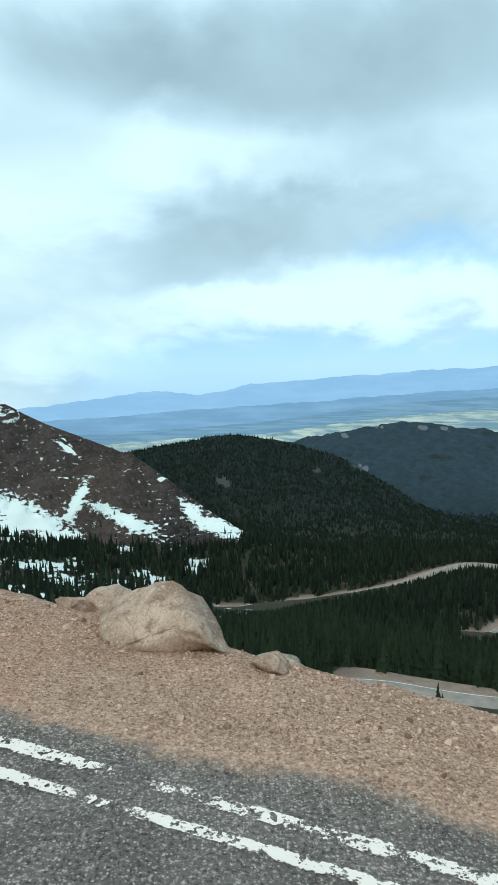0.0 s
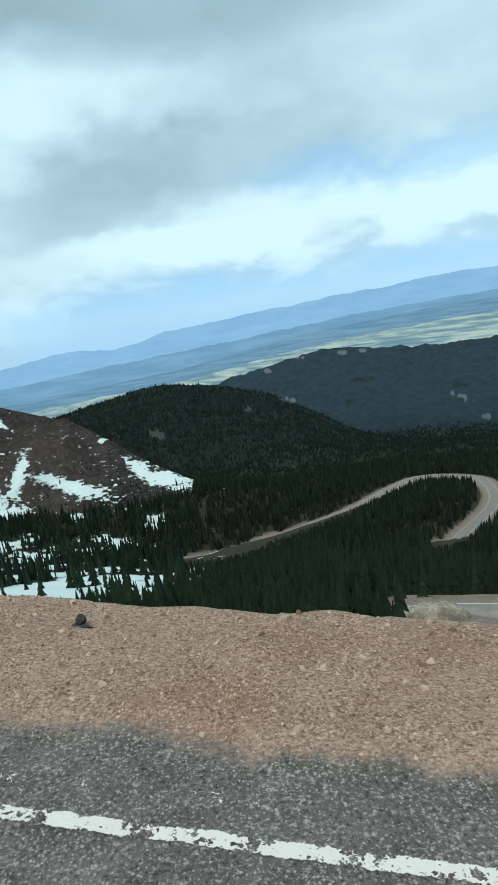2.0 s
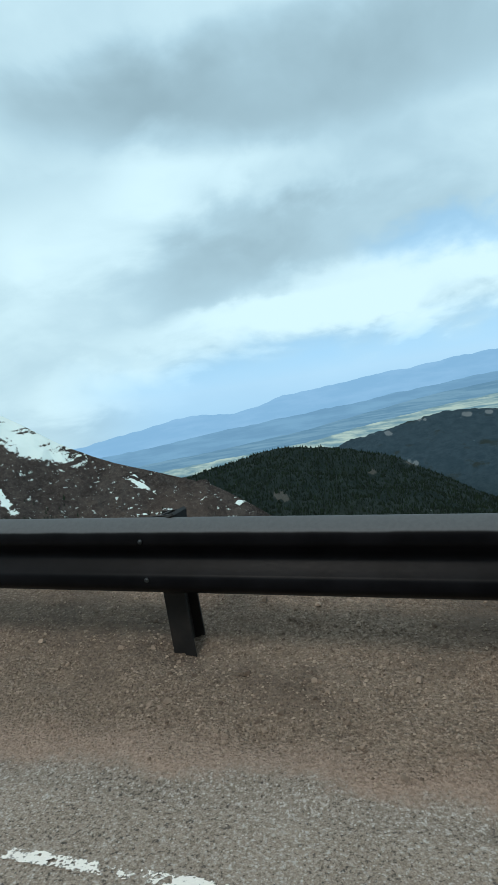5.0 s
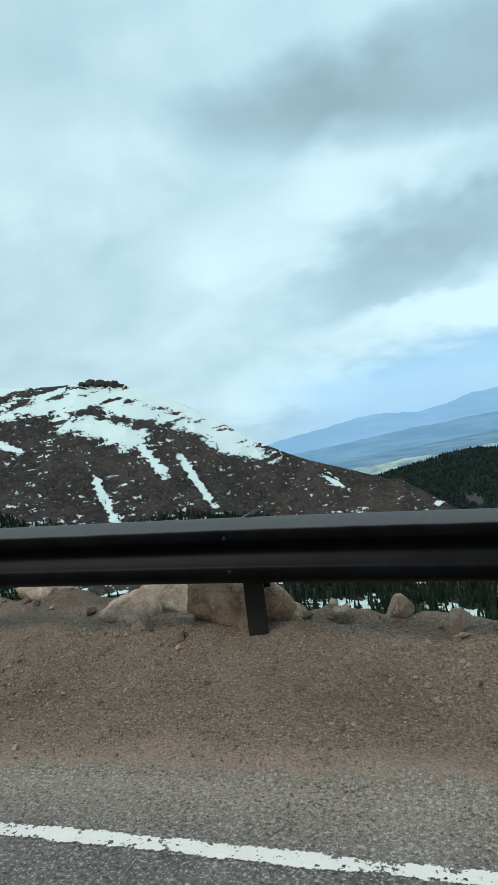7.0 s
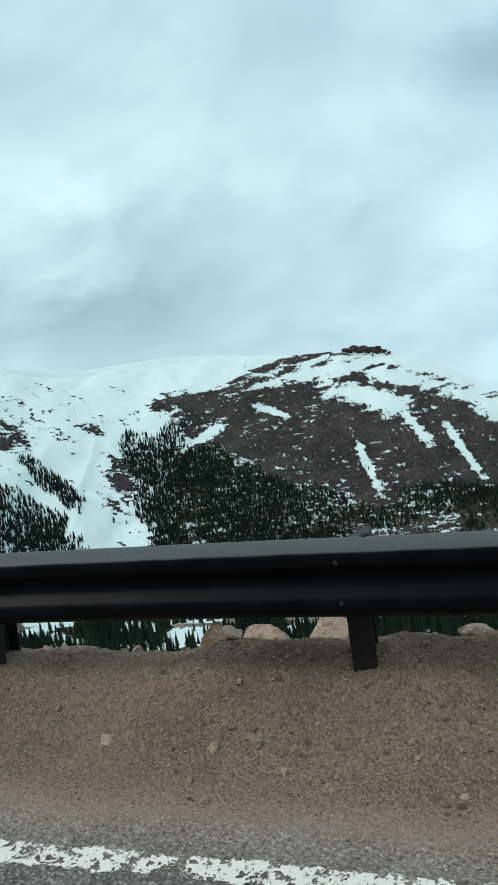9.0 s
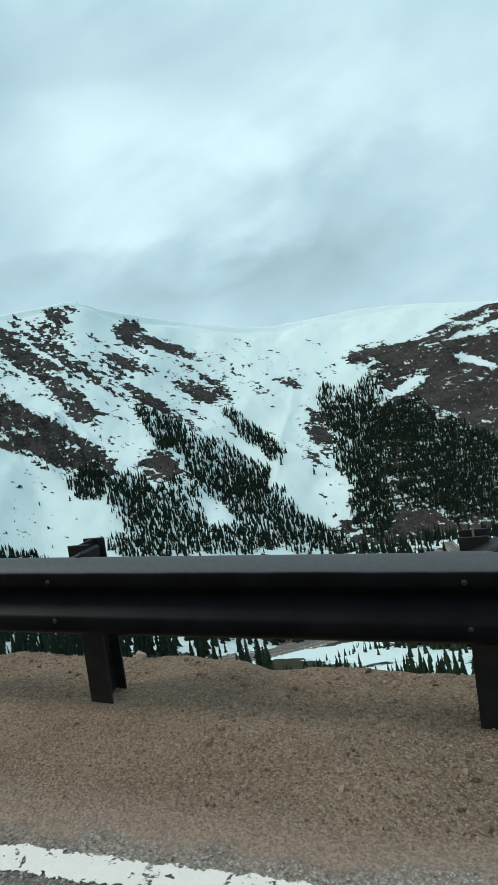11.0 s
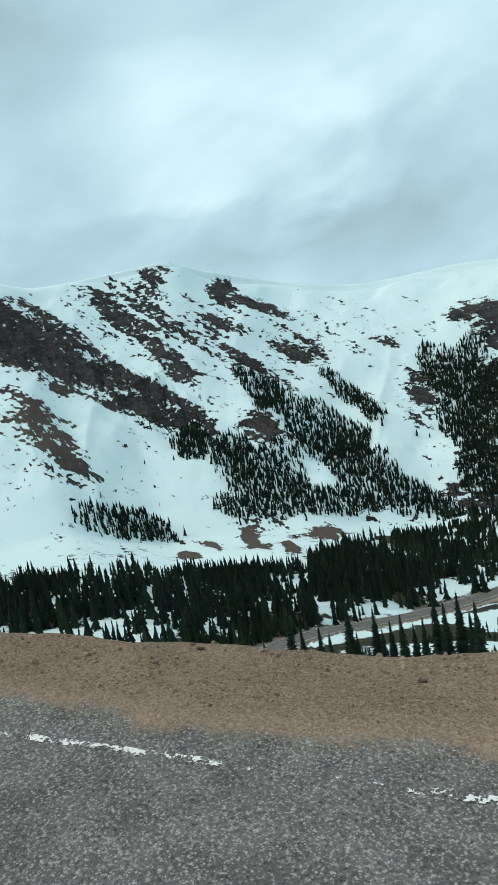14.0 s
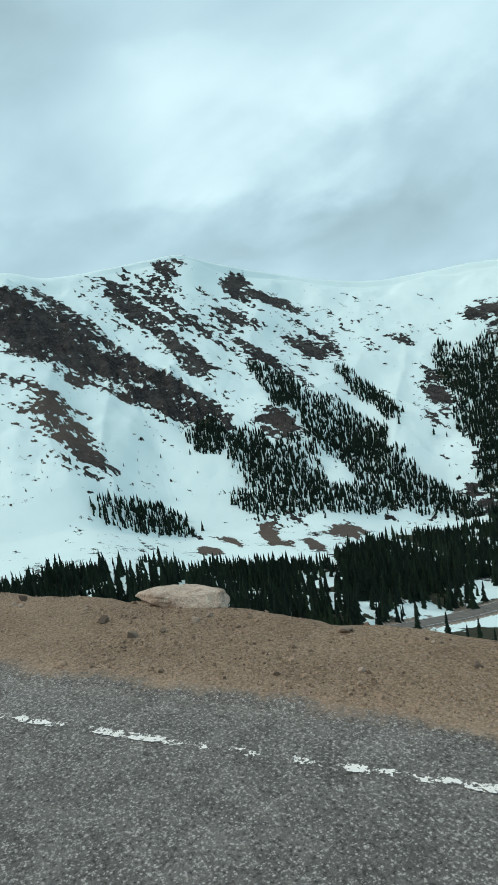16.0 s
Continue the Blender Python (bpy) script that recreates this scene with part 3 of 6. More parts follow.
    floor_snow = floor_snow + 0.68 * np.clip((azs - 38) / 8, 0, 1)
    floor_snow = floor_snow - 0.35 * np.clip(1.5 - np.hypot((azs - 25) / 8.5, (rr - 530) / 85), 0, 1)
    foot = np.interp(azs, [50, 52, 60, 64, 68, 72, 76.6, 80.4, 83.6, 87.6], [-12.9, -13.3, -13.05, -13.2, -13.5, -12.95, -12.2, -10.8, -10.3, -9.8])
    open_foot = (azs > 50) & (el > foot - 0.5) & (row < sum(BANDS[:4]))
    floor_snow = np.where(open_foot, np.maximum(floor_snow, 0.5 + low * 1.2), floor_snow)
    snow = np.where(row < sum(BANDS[:4]), floor_snow, snow)
    snow = np.where((row > crest + 2), -1, snow)
    snow = np.clip(0.75 * (snow - np.clip(soil, 0, 3)) + 0.5, -0.5, 1.5)
    snow = np.where(d < 9.5, 0, snow)
    snow = np.where((o < 40) & (rr < 330), 0, snow)
    wood = np.clip(spots(azs, el, WOODS) * 1.3 + (fbm(x * 0.03, y * 0.03, 4) - 0.5) * 1.3 + 0.34, 0, 1) * (row >= sum(BANDS[:4]))
    floor = (row < sum(BANDS[:4])) | (azs < -4.7)
    wood = np.where(floor & (row <= crest), np.clip(0.95 + (fbm(x * 0.02, y * 0.02, 3) - 0.5) * 1.2 - np.clip(azs + 2, 0, 12) * 0.03, 0, 1), wood)
    wood = np.where((np.hypot((azs - 64.6) / 1.7, (el + 3.6) / 1.4) + (fbm(azs * 1.5, el * 2.0, 3) - 0.5) * 1.2 < 1) & (row > sum(BANDS[:4])), 0, wood)
    wood = np.where(open_foot, 0, wood)
    snow = np.where((wood > 0.25) & (row >= sum(BANDS[:4])) & (azs > 24) & (row < crest), np.maximum(snow, 0.36), snow)
    scree = np.clip(1.5 - np.hypot((azs - 25) / 8.5, (rr - 530) / 85), 0, 1) * (0.6 + 0.9 * (fbm(x * 0.03, y * 0.03, 3) > 0.42))
    wood = wood * np.clip(1 - scree, 0, 1)
    wood = np.where(d < 13, 0, wood)
    wood = np.where((o < 38) & (rr < 330), 0, wood)
    wood = np.where(row > crest + 2, 1, wood)
    ragged = kd + (fbm(x * 0.25, y * 0.25, 3) - 0.5) * 6 + np.clip(-4 - x, 0, 9)
    knoll = m & (ragged < 8)
    wood = np.where(knoll, 0, wood)
    snow = np.where(knoll, 0, snow)
    tan = np.clip(m * (8.5 - ragged) / 1.5, 0, 1) + np.clip((15 - d) / 5, 0, 1)
    tan = np.maximum(tan, 0.75 * m * np.clip((40 - o) / 6, 0, 1))
    red = np.clip(soil + 0.4, 0, 1)
    red = np.clip(red + 1.1 * np.clip(1.15 - np.hypot((azs - 81.8) / 6, (el + 0.8) / 4), 0, 1), 0, 1)
    red = np.clip(red + 0.38 * np.clip((-6.5 - el) / 3, 0.35, 1) * np.clip((46 - azs) / 5, 0, 1) * np.clip((azs - 2) / 5, 0, 1) * (row >= sum(BANDS[:4])) * (row <= crest) * (0.3 + 1.2 * fbm(x * 0.02, y * 0.02, 3)), 0, 1)
    bare = np.clip(spots(azs, el, OUTCROPS) * 1.2 + (fbm(azs * 4.0, el * 5.0 + 9, 4) - 0.5) * 2.6 + 0.1, 0, 1) * (row > crest + 2) * np.clip(spots(azs, el, OUTCROPS) + 0.8, 0, 1)
    red = np.clip(red + 0.3 * np.clip(1.2 - np.hypot((azs - 64.6) / 1.8, (el + 3.6) / 1.5), 0, 1), 0, 1)
    verts = np.stack([x, y, zz], -1).reshape(-1, 3)
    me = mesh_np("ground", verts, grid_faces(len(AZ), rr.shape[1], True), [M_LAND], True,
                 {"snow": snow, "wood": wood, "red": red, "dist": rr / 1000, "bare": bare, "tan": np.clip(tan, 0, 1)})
    ob = tagged(new("ground", me), "mountain land with snowfields, brown rock and dark forest", "terrain", kind="structure")
    return ob, dict(az=azs, r=rr, z=zz, x=x, y=y, snow=snow, wood=wood, el=el, row=row, d=d, o=o, bare=bare, crest=crest)


# ---------------------------------------------------------------- materials
def land_material():
    m, g, out, pos = material("mountain_land")
    at = lambda n: g.node("ShaderNodeAttribute", attribute_name=n).outputs["Fac"]
    snow, wood, red, dist, bare = at("snow"), at("wood"), at("red"), at("dist"), at("bare")
    n1, n2, n3 = g.noise(pos, 0.03, 6, 0.6), g.noise(pos, 0.25, 6, 0.65), g.noise(pos, 1.1, 4, 0.6)
    crag = g.node("ShaderNodeTexVoronoi", {"Vector": pos, "Scale": 0.22}).outputs["Distance"]
    rock = g.mix(g.step(n2, 0.3, 0.7), (0.016, 0.015, 0.0155), (0.066, 0.059, 0.056))
    rock = g.mix(g.math("MULTIPLY", g.step(crag, 0.45, 0.75), 0.9), rock, (0.018, 0.016, 0.016))
    rock = g.mix(g.math("MULTIPLY", g.step(n1, 0.42, 0.62), 0.6), rock, (0.080, 0.070, 0.064))
    ledge = g.node("ShaderNodeMapping", {0: pos, 3: (0.05, 0.05, 0.16)}).outputs[0]
    rock = g.mix(g.math("MULTIPLY", g.step(g.noise(ledge, 1.0, 6, 0.7), 0.53, 0.60), 0.75), rock, (0.014, 0.013, 0.013))
    rock = g.mix(g.math("MULTIPLY", g.step(n3, 0.52, 0.7), 0.5), rock, (0.23, 0.195, 0.17))
    tall = g.node("ShaderNodeMapping", {0: pos, 3: (0.22, 0.22, 0.03)}).outputs[0]
    rock = g.mix(g.math("MULTIPLY", g.step(g.noise(tall, 1.0, 4, 0.6), 0.5, 0.68), 0.6), rock, (0.016, 0.014, 0.014))
    soil = g.mix(n2, (0.072, 0.053, 0.044), (0.160, 0.122, 0.101))
    base = g.mix(red, rock, soil)
    base = g.mix(at("tan"), base, g.mix(n2, (0.22, 0.168, 0.128), (0.44, 0.355, 0.285)))
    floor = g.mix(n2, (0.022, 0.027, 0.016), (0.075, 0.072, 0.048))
    # haze over the far hills, painted as bluer ground with growing distance
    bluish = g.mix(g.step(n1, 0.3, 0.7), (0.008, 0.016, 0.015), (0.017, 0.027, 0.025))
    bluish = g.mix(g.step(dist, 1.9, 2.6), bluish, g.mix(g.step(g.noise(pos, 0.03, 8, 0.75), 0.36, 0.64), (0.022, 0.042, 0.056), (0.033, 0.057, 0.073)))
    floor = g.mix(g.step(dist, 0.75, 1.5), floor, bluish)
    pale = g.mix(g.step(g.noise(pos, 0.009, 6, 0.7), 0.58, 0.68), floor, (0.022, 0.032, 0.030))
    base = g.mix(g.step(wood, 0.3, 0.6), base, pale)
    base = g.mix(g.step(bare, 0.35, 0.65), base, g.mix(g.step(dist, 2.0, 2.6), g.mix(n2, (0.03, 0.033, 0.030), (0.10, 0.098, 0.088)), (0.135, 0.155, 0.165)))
    white = g.mix(n1, (0.67, 0.80, 0.785), (0.77, 0.875, 0.86))
    cover = g.math("ADD", snow, g.math("MULTIPLY", g.math("SUBTRACT", n2, 0.5), 2.0))
    flat = g.node("ShaderNodeMapping", {0: pos, 3: (0.04, 0.04, 0.36)}).outputs[0]
    cover = g.math("ADD", cover, g.math("MULTIPLY", g.math("SUBTRACT", g.noise(flat, 1.0, 5, 0.65), 0.5), 2.0))
    cover = g.step(g.math("ADD", cover, g.math("MULTIPLY", g.math("SUBTRACT", n3, 0.5), 0.9)), 0.46, 0.54)
    col = g.mix(cover, base, white)
    bump = g.math("ADD", g.math("MULTIPLY", n2, 2.5), g.math("ADD", g.math("MULTIPLY", n1, 3.0), g.math("MULTIPLY", n3, 0.6)))
    bump = g.math("MULTIPLY", bump, g.math("SUBTRACT", 1.0, g.math("MULTIPLY", cover, 0.85)))
    finish(g, out, col, 0.9, bump, 0.9, 1.0, spec=0.1)
    return m


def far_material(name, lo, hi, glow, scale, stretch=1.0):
    """Hazy distance: a plain, glowing backdrop with the air's haze painted into its colours."""
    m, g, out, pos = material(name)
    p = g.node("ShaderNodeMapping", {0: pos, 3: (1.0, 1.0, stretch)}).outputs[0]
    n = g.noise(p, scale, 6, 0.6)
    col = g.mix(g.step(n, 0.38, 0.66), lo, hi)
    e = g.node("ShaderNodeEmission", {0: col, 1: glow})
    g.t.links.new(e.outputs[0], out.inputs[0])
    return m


def asphalt_material():
    m, g, out, pos = material("worn_asphalt")
    dust = g.node("ShaderNodeAttribute", attribute_name="dust").outputs["Fac"]
    col, h = asphalt_nodes(g, pos, dust)
    finish(g, out, col, 0.85, h, 0.8, 0.006, spec=0.25)
    return m


def asphalt_nodes(g, pos, dust):
    """Worn asphalt: pale and dark stones in grey binder, with tan dust blown over it."""
    v = g.node("ShaderNodeTexVoronoi", {"Vector": pos, "Scale": 88.0})
    w = g.node("ShaderNodeTexVoronoi", {"Vector": pos, "Scale": 190.0})
    big, mid, fine = g.noise(pos, 0.8, 5, 0.6), g.noise(pos, 6.0, 5, 0.65), g.noise(pos, 60.0, 4, 0.75)
    a = g.node("ShaderNodeSeparateXYZ", {0: v.outputs["Color"]}).outputs[0]
    b = g.node("ShaderNodeSeparateXYZ", {0: w.outputs["Color"]}).outputs[1]
    salt = g.math("ADD", g.noise(pos, 66.0, 4, 0.72), g.math("MULTIPLY", g.math("SUBTRACT", g.noise(pos, 2.4, 4, 0.6), 0.5), 0.16))
    col = g.mix(g.step(mid, 0.2, 0.8), (0.086, 0.079, 0.071), (0.176, 0.161, 0.146))
    cover = g.math("MULTIPLY", dust, g.step(g.math("ADD", g.math("MULTIPLY", dust, 0.5), g.math("ADD", mid, g.math("MULTIPLY", big, 0.6))), 0.55, 1.15))
    col = g.mix(g.math("MULTIPLY", g.math("MINIMUM", cover, 1.0), 0.85), col, g.mix(b, (0.21, 0.165, 0.127), (0.38, 0.305, 0.24)))
    grit = g.math("MULTIPLY", g.step(w.outputs["Distance"], 0.6, 0.2), g.step(b, 0.3, 1.0))
    col = g.mix(g.math("MULTIPLY", grit, 0.5), col, (0.31, 0.285, 0.262))
    col = g.mix(g.math("MULTIPLY", g.step(salt, 0.53, 0.66), 0.8), col, (0.46, 0.43, 0.395))
    stone = g.math("MULTIPLY", g.step(g.math("ADD", v.outputs["Distance"], g.math("MULTIPLY", g.math("SUBTRACT", fine, 0.5), 0.9)), 0.5, 0.2), g.step(a, 0.5, 0.95))
    col = g.mix(g.math("MULTIPLY", stone, 0.7), col, (0.54, 0.505, 0.465))
    col = g.mix(g.math("MULTIPLY", g.step(salt, 0.47, 0.34), 0.85), col, (0.034, 0.031, 0.028))
    h = g.math("ADD", g.math("MULTIPLY", v.outputs["Distance"], -0.5), fine)
    return col, h


def gravel_material():
    """Fine granite dirt with grains of one to three centimetres pressed into it."""
    m, g, out, pos = material("granite_gravel")
    at = lambda n: g.node("ShaderNodeAttribute", attribute_name=n).outputs["Fac"]
    v = g.node("ShaderNodeTexVoronoi", {"Vector": pos, "Scale": 62.0})
    w = g.node("ShaderNodeTexVoronoi", {"Vector": pos, "Scale": 105.0})
    big, mid, fine = g.noise(pos, 0.35, 4, 0.6), g.noise(pos, 2.2, 5, 0.6), g.noise(pos, 30.0, 4, 0.7)
    sx = g.node("ShaderNodeSeparateXYZ", {0: v.outputs["Color"]}).outputs
    a, pick = sx[1], sx[0]
    b = g.node("ShaderNodeSeparateXYZ", {0: w.outputs["Color"]}).outputs[0]
    tone = g.math("ADD", g.math("MULTIPLY", a, 0.30), g.math("ADD", g.math("MULTIPLY", b, 0.42), g.math("ADD", g.math("MULTIPLY", g.step(mid, 0.3, 0.7), 0.26), g.math("MULTIPLY", fine, 0.14))))
    dark = g.mix(tone, (0.070, 0.057, 0.045), (0.268, 0.214, 0.166))
    dark = g.mix(at("tan"), dark, g.mix(tone, (0.115, 0.079, 0.049), (0.385, 0.268, 0.172)))
    pink = g.mix(tone, (0.225, 0.138, 0.094), (0.665, 0.46, 0.335))
    pink = g.mix(g.math("MULTIPLY", g.step(g.noise(pos, 0.9, 4, 0.6), 0.5, 0.66), 0.45), pink, (0.44, 0.215, 0.140))
    col = g.mix(g.math("ADD", at("pale"), g.math("MULTIPLY", g.math("SUBTRACT", big, 0.5), 0.4), clamp=True), dark, pink)
    # single pale grains, and dark gaps round the grains
    grain = g.math("MULTIPLY", g.step(pick, 0.70, 0.95), g.step(v.outputs["Distance"], 0.5, 0.3))
    col = g.mix(g.math("MULTIPLY", grain, 0.5), col, g.mix(at("pale"), (0.42, 0.34, 0.28), (0.80, 0.62, 0.50)))
    speck = g.noise(pos, 62.0, 3, 0.75)
    col = g.mix(g.math("MULTIPLY", g.step(speck, 0.47, 0.36), g.math("MULTIPLY_ADD", at("pale"), 0.4, 0.38)), col, g.mix(at("pale"), (0.050, 0.036, 0.028), (0.18, 0.10, 0.070)))
    col = g.mix(g.math("MULTIPLY", g.step(speck, 0.54, 0.66), 0.5), col, g.mix(at("pale"), (0.40, 0.31, 0.25), (0.86, 0.66, 0.53)))
    # damp, darker stretches along the foot of the rail
    damp = g.math("MULTIPLY", g.step(g.noise(pos, 1.1, 4, 0.65), 0.48, 0.66), g.math("MULTIPLY", at("damp"), 0.6))
    col = g.mix(damp, col, (0.072, 0.055, 0.045))
    # fine sand and dust swept to the asphalt's edge
    rim = g.math("ADD", at("rim"), g.math("MULTIPLY", g.math("SUBTRACT", mid, 0.5), 1.1))
    rim = g.math("ADD", rim, g.math("MULTIPLY", g.math("SUBTRACT", fine, 0.5), 0.5))
    sand = g.mix(b, (0.245, 0.172, 0.132), (0.385, 0.285, 0.228))
    col = g.mix(g.math("MULTIPLY", g.step(rim, 0.95, 0.35), at("sand")), col, sand)
    road = asphalt_nodes(g, pos, at("sand"))[0]
    col = g.mix(g.step(rim, 0.34, -0.05), col, road)
    h = g.math("ADD", g.math("MULTIPLY", g.step(v.outputs["Distance"], 0.1, 0.6), -0.4), g.math("ADD", g.math("MULTIPLY", fine, 0.7), g.math("MULTIPLY", speck, 0.9)))
    h = g.math("MULTIPLY", h, g.step(rim, -0.1, 0.9, 0.12, 1.0))
    finish(g, out, col, 0.95, h, 0.9, 0.022, spec=0.12)
    return m


def granite_material(name, lo, hi, k=1.0):
    m, g, out, pos = material(name)
    n1, n2, n3 = g.noise(pos, 2.2 * k, 5, 0.6), g.noise(pos, 14.0 * k, 6, 0.72), g.noise(pos, 80.0 * k, 4, 0.75)
    crack = g.node("ShaderNodeTexVoronoi", {"Vector": pos, "Scale": 5.5 * k}, feature="DISTANCE_TO_EDGE").outputs["Distance"]
    crack = g.math("ADD", crack, g.math("MULTIPLY", g.math("SUBTRACT", n2, 0.5), 0.16))
    dim = lambda k: tuple(c * k for c in lo)
    col = g.mix(g.step(n1, 0.32, 0.66), dim(0.8), hi)
    col = g.mix(g.math("MULTIPLY", g.step(n2, 0.50, 0.64), 0.75), col, dim(0.62))
    col = g.mix(g.math("MULTIPLY", g.step(n2, 0.46, 0.34), 0.6), col, tuple(min(c * 1.3 + 0.04, 0.75) for c in hi))
    col = g.mix(g.math("MULTIPLY", g.step(n3, 0.54, 0.68), 0.6), col, tuple(min(c * 1.5 + 0.05, 0.75) for c in hi))
    col = g.mix(g.math("MULTIPLY", g.step(n3, 0.46, 0.32), 0.7), col, dim(0.48))
    col = g.mix(g.math("MULTIPLY", g.step(crack, 0.012, 0.0), 0.35), col, dim(0.3))
    h = g.math("ADD", g.math("MULTIPLY", n2, 1.4), g.math("ADD", g.math("MULTIPLY", n3, 0.3), g.math("MULTIPLY", g.step(crack, 0.0, 0.05), 0.10)))
    finish(g, out, col, 0.92, h, 0.9, 0.022 / k, spec=0.12)
    return m


def paint_material():
    m, g, out, pos = material("worn_road_paint")
    n1, n2, n3 = g.noise(pos, 1.1, 4, 0.6), g.noise(pos, 12.0, 5, 0.7), g.noise(pos, 55.0, 3, 0.7)
    keep = g.node("ShaderNodeAttribute", attribute_name="keep").outputs["Fac"]
    f = g.math("ADD", keep, g.math("ADD", g.math("MULTIPLY", g.math("SUBTRACT", n2, 0.5), 1.7), g.math("ADD", g.math("MULTIPLY", g.math("SUBTRACT", n1, 0.5), 1.3), g.math("MULTIPLY", g.math("SUBTRACT", n3, 0.5), 0.7))))
    f = g.math("SUBTRACT", f, g.math("MULTIPLY", g.step(g.noise(pos, 24.0, 3, 0.6), 0.57, 0.66), 0.6))
    f = g.step(f, 0.45, 0.55)
    finish(g, out, g.mix(n2, (0.76, 0.72, 0.665), (0.92, 0.875, 0.81)), 0.75, n3, 0.5, 0.006)
    paint = out.inputs[0].links[0].from_socket
    bare = g.node("ShaderNodeBsdfTransparent")
    mix = g.node("ShaderNodeMixShader", {0: f, 1: bare.outputs[0], 2: paint})
    g.t.links.new(mix.outputs[0], out.inputs[0])
    return m


def plain_material(name, lo, hi, rough, metal=0.0, scale=6.0, bump=0.15, spec=0.4):
    m, g, out, pos = material(name)
    n1, n2 = g.noise(pos, scale, 5, 0.6), g.noise(pos, scale * 9, 4, 0.65)
    col = g.mix(g.step(n1, 0.3, 0.7), lo, hi)
    r = g.math("ADD", rough, g.math("MULTIPLY", g.math("SUBTRACT", n2, 0.5), 0.25))
    finish(g, out, col, r, n2, bump, 0.005, metal, spec)
    return m


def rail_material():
    """Near-black weathered steel, with the sky's light on the top roll painted in grey."""
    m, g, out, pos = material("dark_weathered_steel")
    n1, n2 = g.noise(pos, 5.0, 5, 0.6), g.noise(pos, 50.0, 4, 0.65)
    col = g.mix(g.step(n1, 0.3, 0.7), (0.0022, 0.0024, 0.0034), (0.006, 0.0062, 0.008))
    # sky reflection on the top roll, painted as a paler grey
    top = g.node("ShaderNodeAttribute", attribute_name="skylit").outputs["Fac"]
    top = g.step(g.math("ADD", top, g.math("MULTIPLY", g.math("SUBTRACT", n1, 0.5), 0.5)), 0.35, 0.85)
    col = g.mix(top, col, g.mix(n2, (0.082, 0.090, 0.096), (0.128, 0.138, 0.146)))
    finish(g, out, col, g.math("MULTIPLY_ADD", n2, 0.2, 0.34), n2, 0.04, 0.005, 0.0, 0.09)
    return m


def tree_material(name, lo, hi):
    m, g, out, pos = material(name)
    t = g.node("ShaderNodeAttribute", attribute_name="tint").outputs["Fac"]
    n = g.noise(pos, 1.5, 3, 0.6)
    col = g.mix(t, lo, hi)
    col = g.mix(g.math("MULTIPLY", n, 0.5), col, (0.016, 0.023, 0.014))
    finish(g, out, col, 0.9, n, 0.6, 0.3, spec=0.1)
    return m


M_LAND = land_material()
M_ASPHALT, M_GRAVEL, M_PAINT = asphalt_material(), gravel_material(), paint_material()
M_TREE = tree_material("spruce_needles", (0.0085, 0.0150, 0.0130), (0.029, 0.051, 0.027))
M_SHRUB = tree_material("dull_olive_leaves", (0.045, 0.045, 0.026), (0.12, 0.115, 0.065))
M_BARK = plain_material("spruce_bark", (0.05, 0.035, 0.025), (0.11, 0.08, 0.06), 0.9)
M_BOULDER = granite_material("pink_granite", (0.42, 0.285, 0.205), (0.64, 0.49, 0.385))
M_BOULDER_GREY = granite_material("grey_granite", (0.30, 0.232, 0.180), (0.52, 0.43, 0.35))
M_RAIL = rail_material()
M_POST = plain_material("black_steel_post", (0.010, 0.010, 0.011), (0.025, 0.022, 0.020), 0.6, 0.3)
M_GALV = plain_material("galvanised_steel", (0.050, 0.064, 0.072), (0.095, 0.118, 0.130), 0.5, 0.25)
# paler copy of the galvanised steel, for sky reflection on top faces
M_GALV_SKYLIT = plain_material("skylit_galvanised_steel", (0.55, 0.58, 0.59), (0.70, 0.73, 0.74), 0.4, 0.6)
M_GALVDARK = plain_material("dark_channel_steel", (0.02, 0.024, 0.027), (0.045, 0.05, 0.054), 0.5, 0.5)
M_WOOD = plain_material("weathered_post_wood", (0.12, 0.082, 0.045), (0.26, 0.20, 0.115), 0.85, scale=9)
M_WHITE = plain_material("white_reflector", (0.70, 0.71, 0.70), (0.80, 0.81, 0.80), 0.4)
M_YELLOW = plain_material("yellow_sheeting", (0.70, 0.42, 0.03), (0.80, 0.50, 0.05), 0.45)
M_BLACK = plain_material("black_sheeting", (0.015, 0.015, 0.015), (0.03, 0.03, 0.03), 0.45)
M_ORANGE = plain_material("orange_reflector", (0.55, 0.30, 0.14), (0.70, 0.42, 0.22), 0.4)

M_ROCKDARK = granite_material("dark_brown_granite", (0.06, 0.046, 0.04), (0.125, 0.10, 0.085))
M_CLOD = granite_material("dark_earth", (0.11, 0.080, 0.060), (0.21, 0.155, 0.116))
M_KNOLL = granite_material("weathered_tan_granite", (0.27, 0.235, 0.185), (0.50, 0.44, 0.35), 0.26)
M_ROCKORANGE = granite_material("orange_granite", (0.40, 0.245, 0.16), (0.62, 0.44, 0.33))


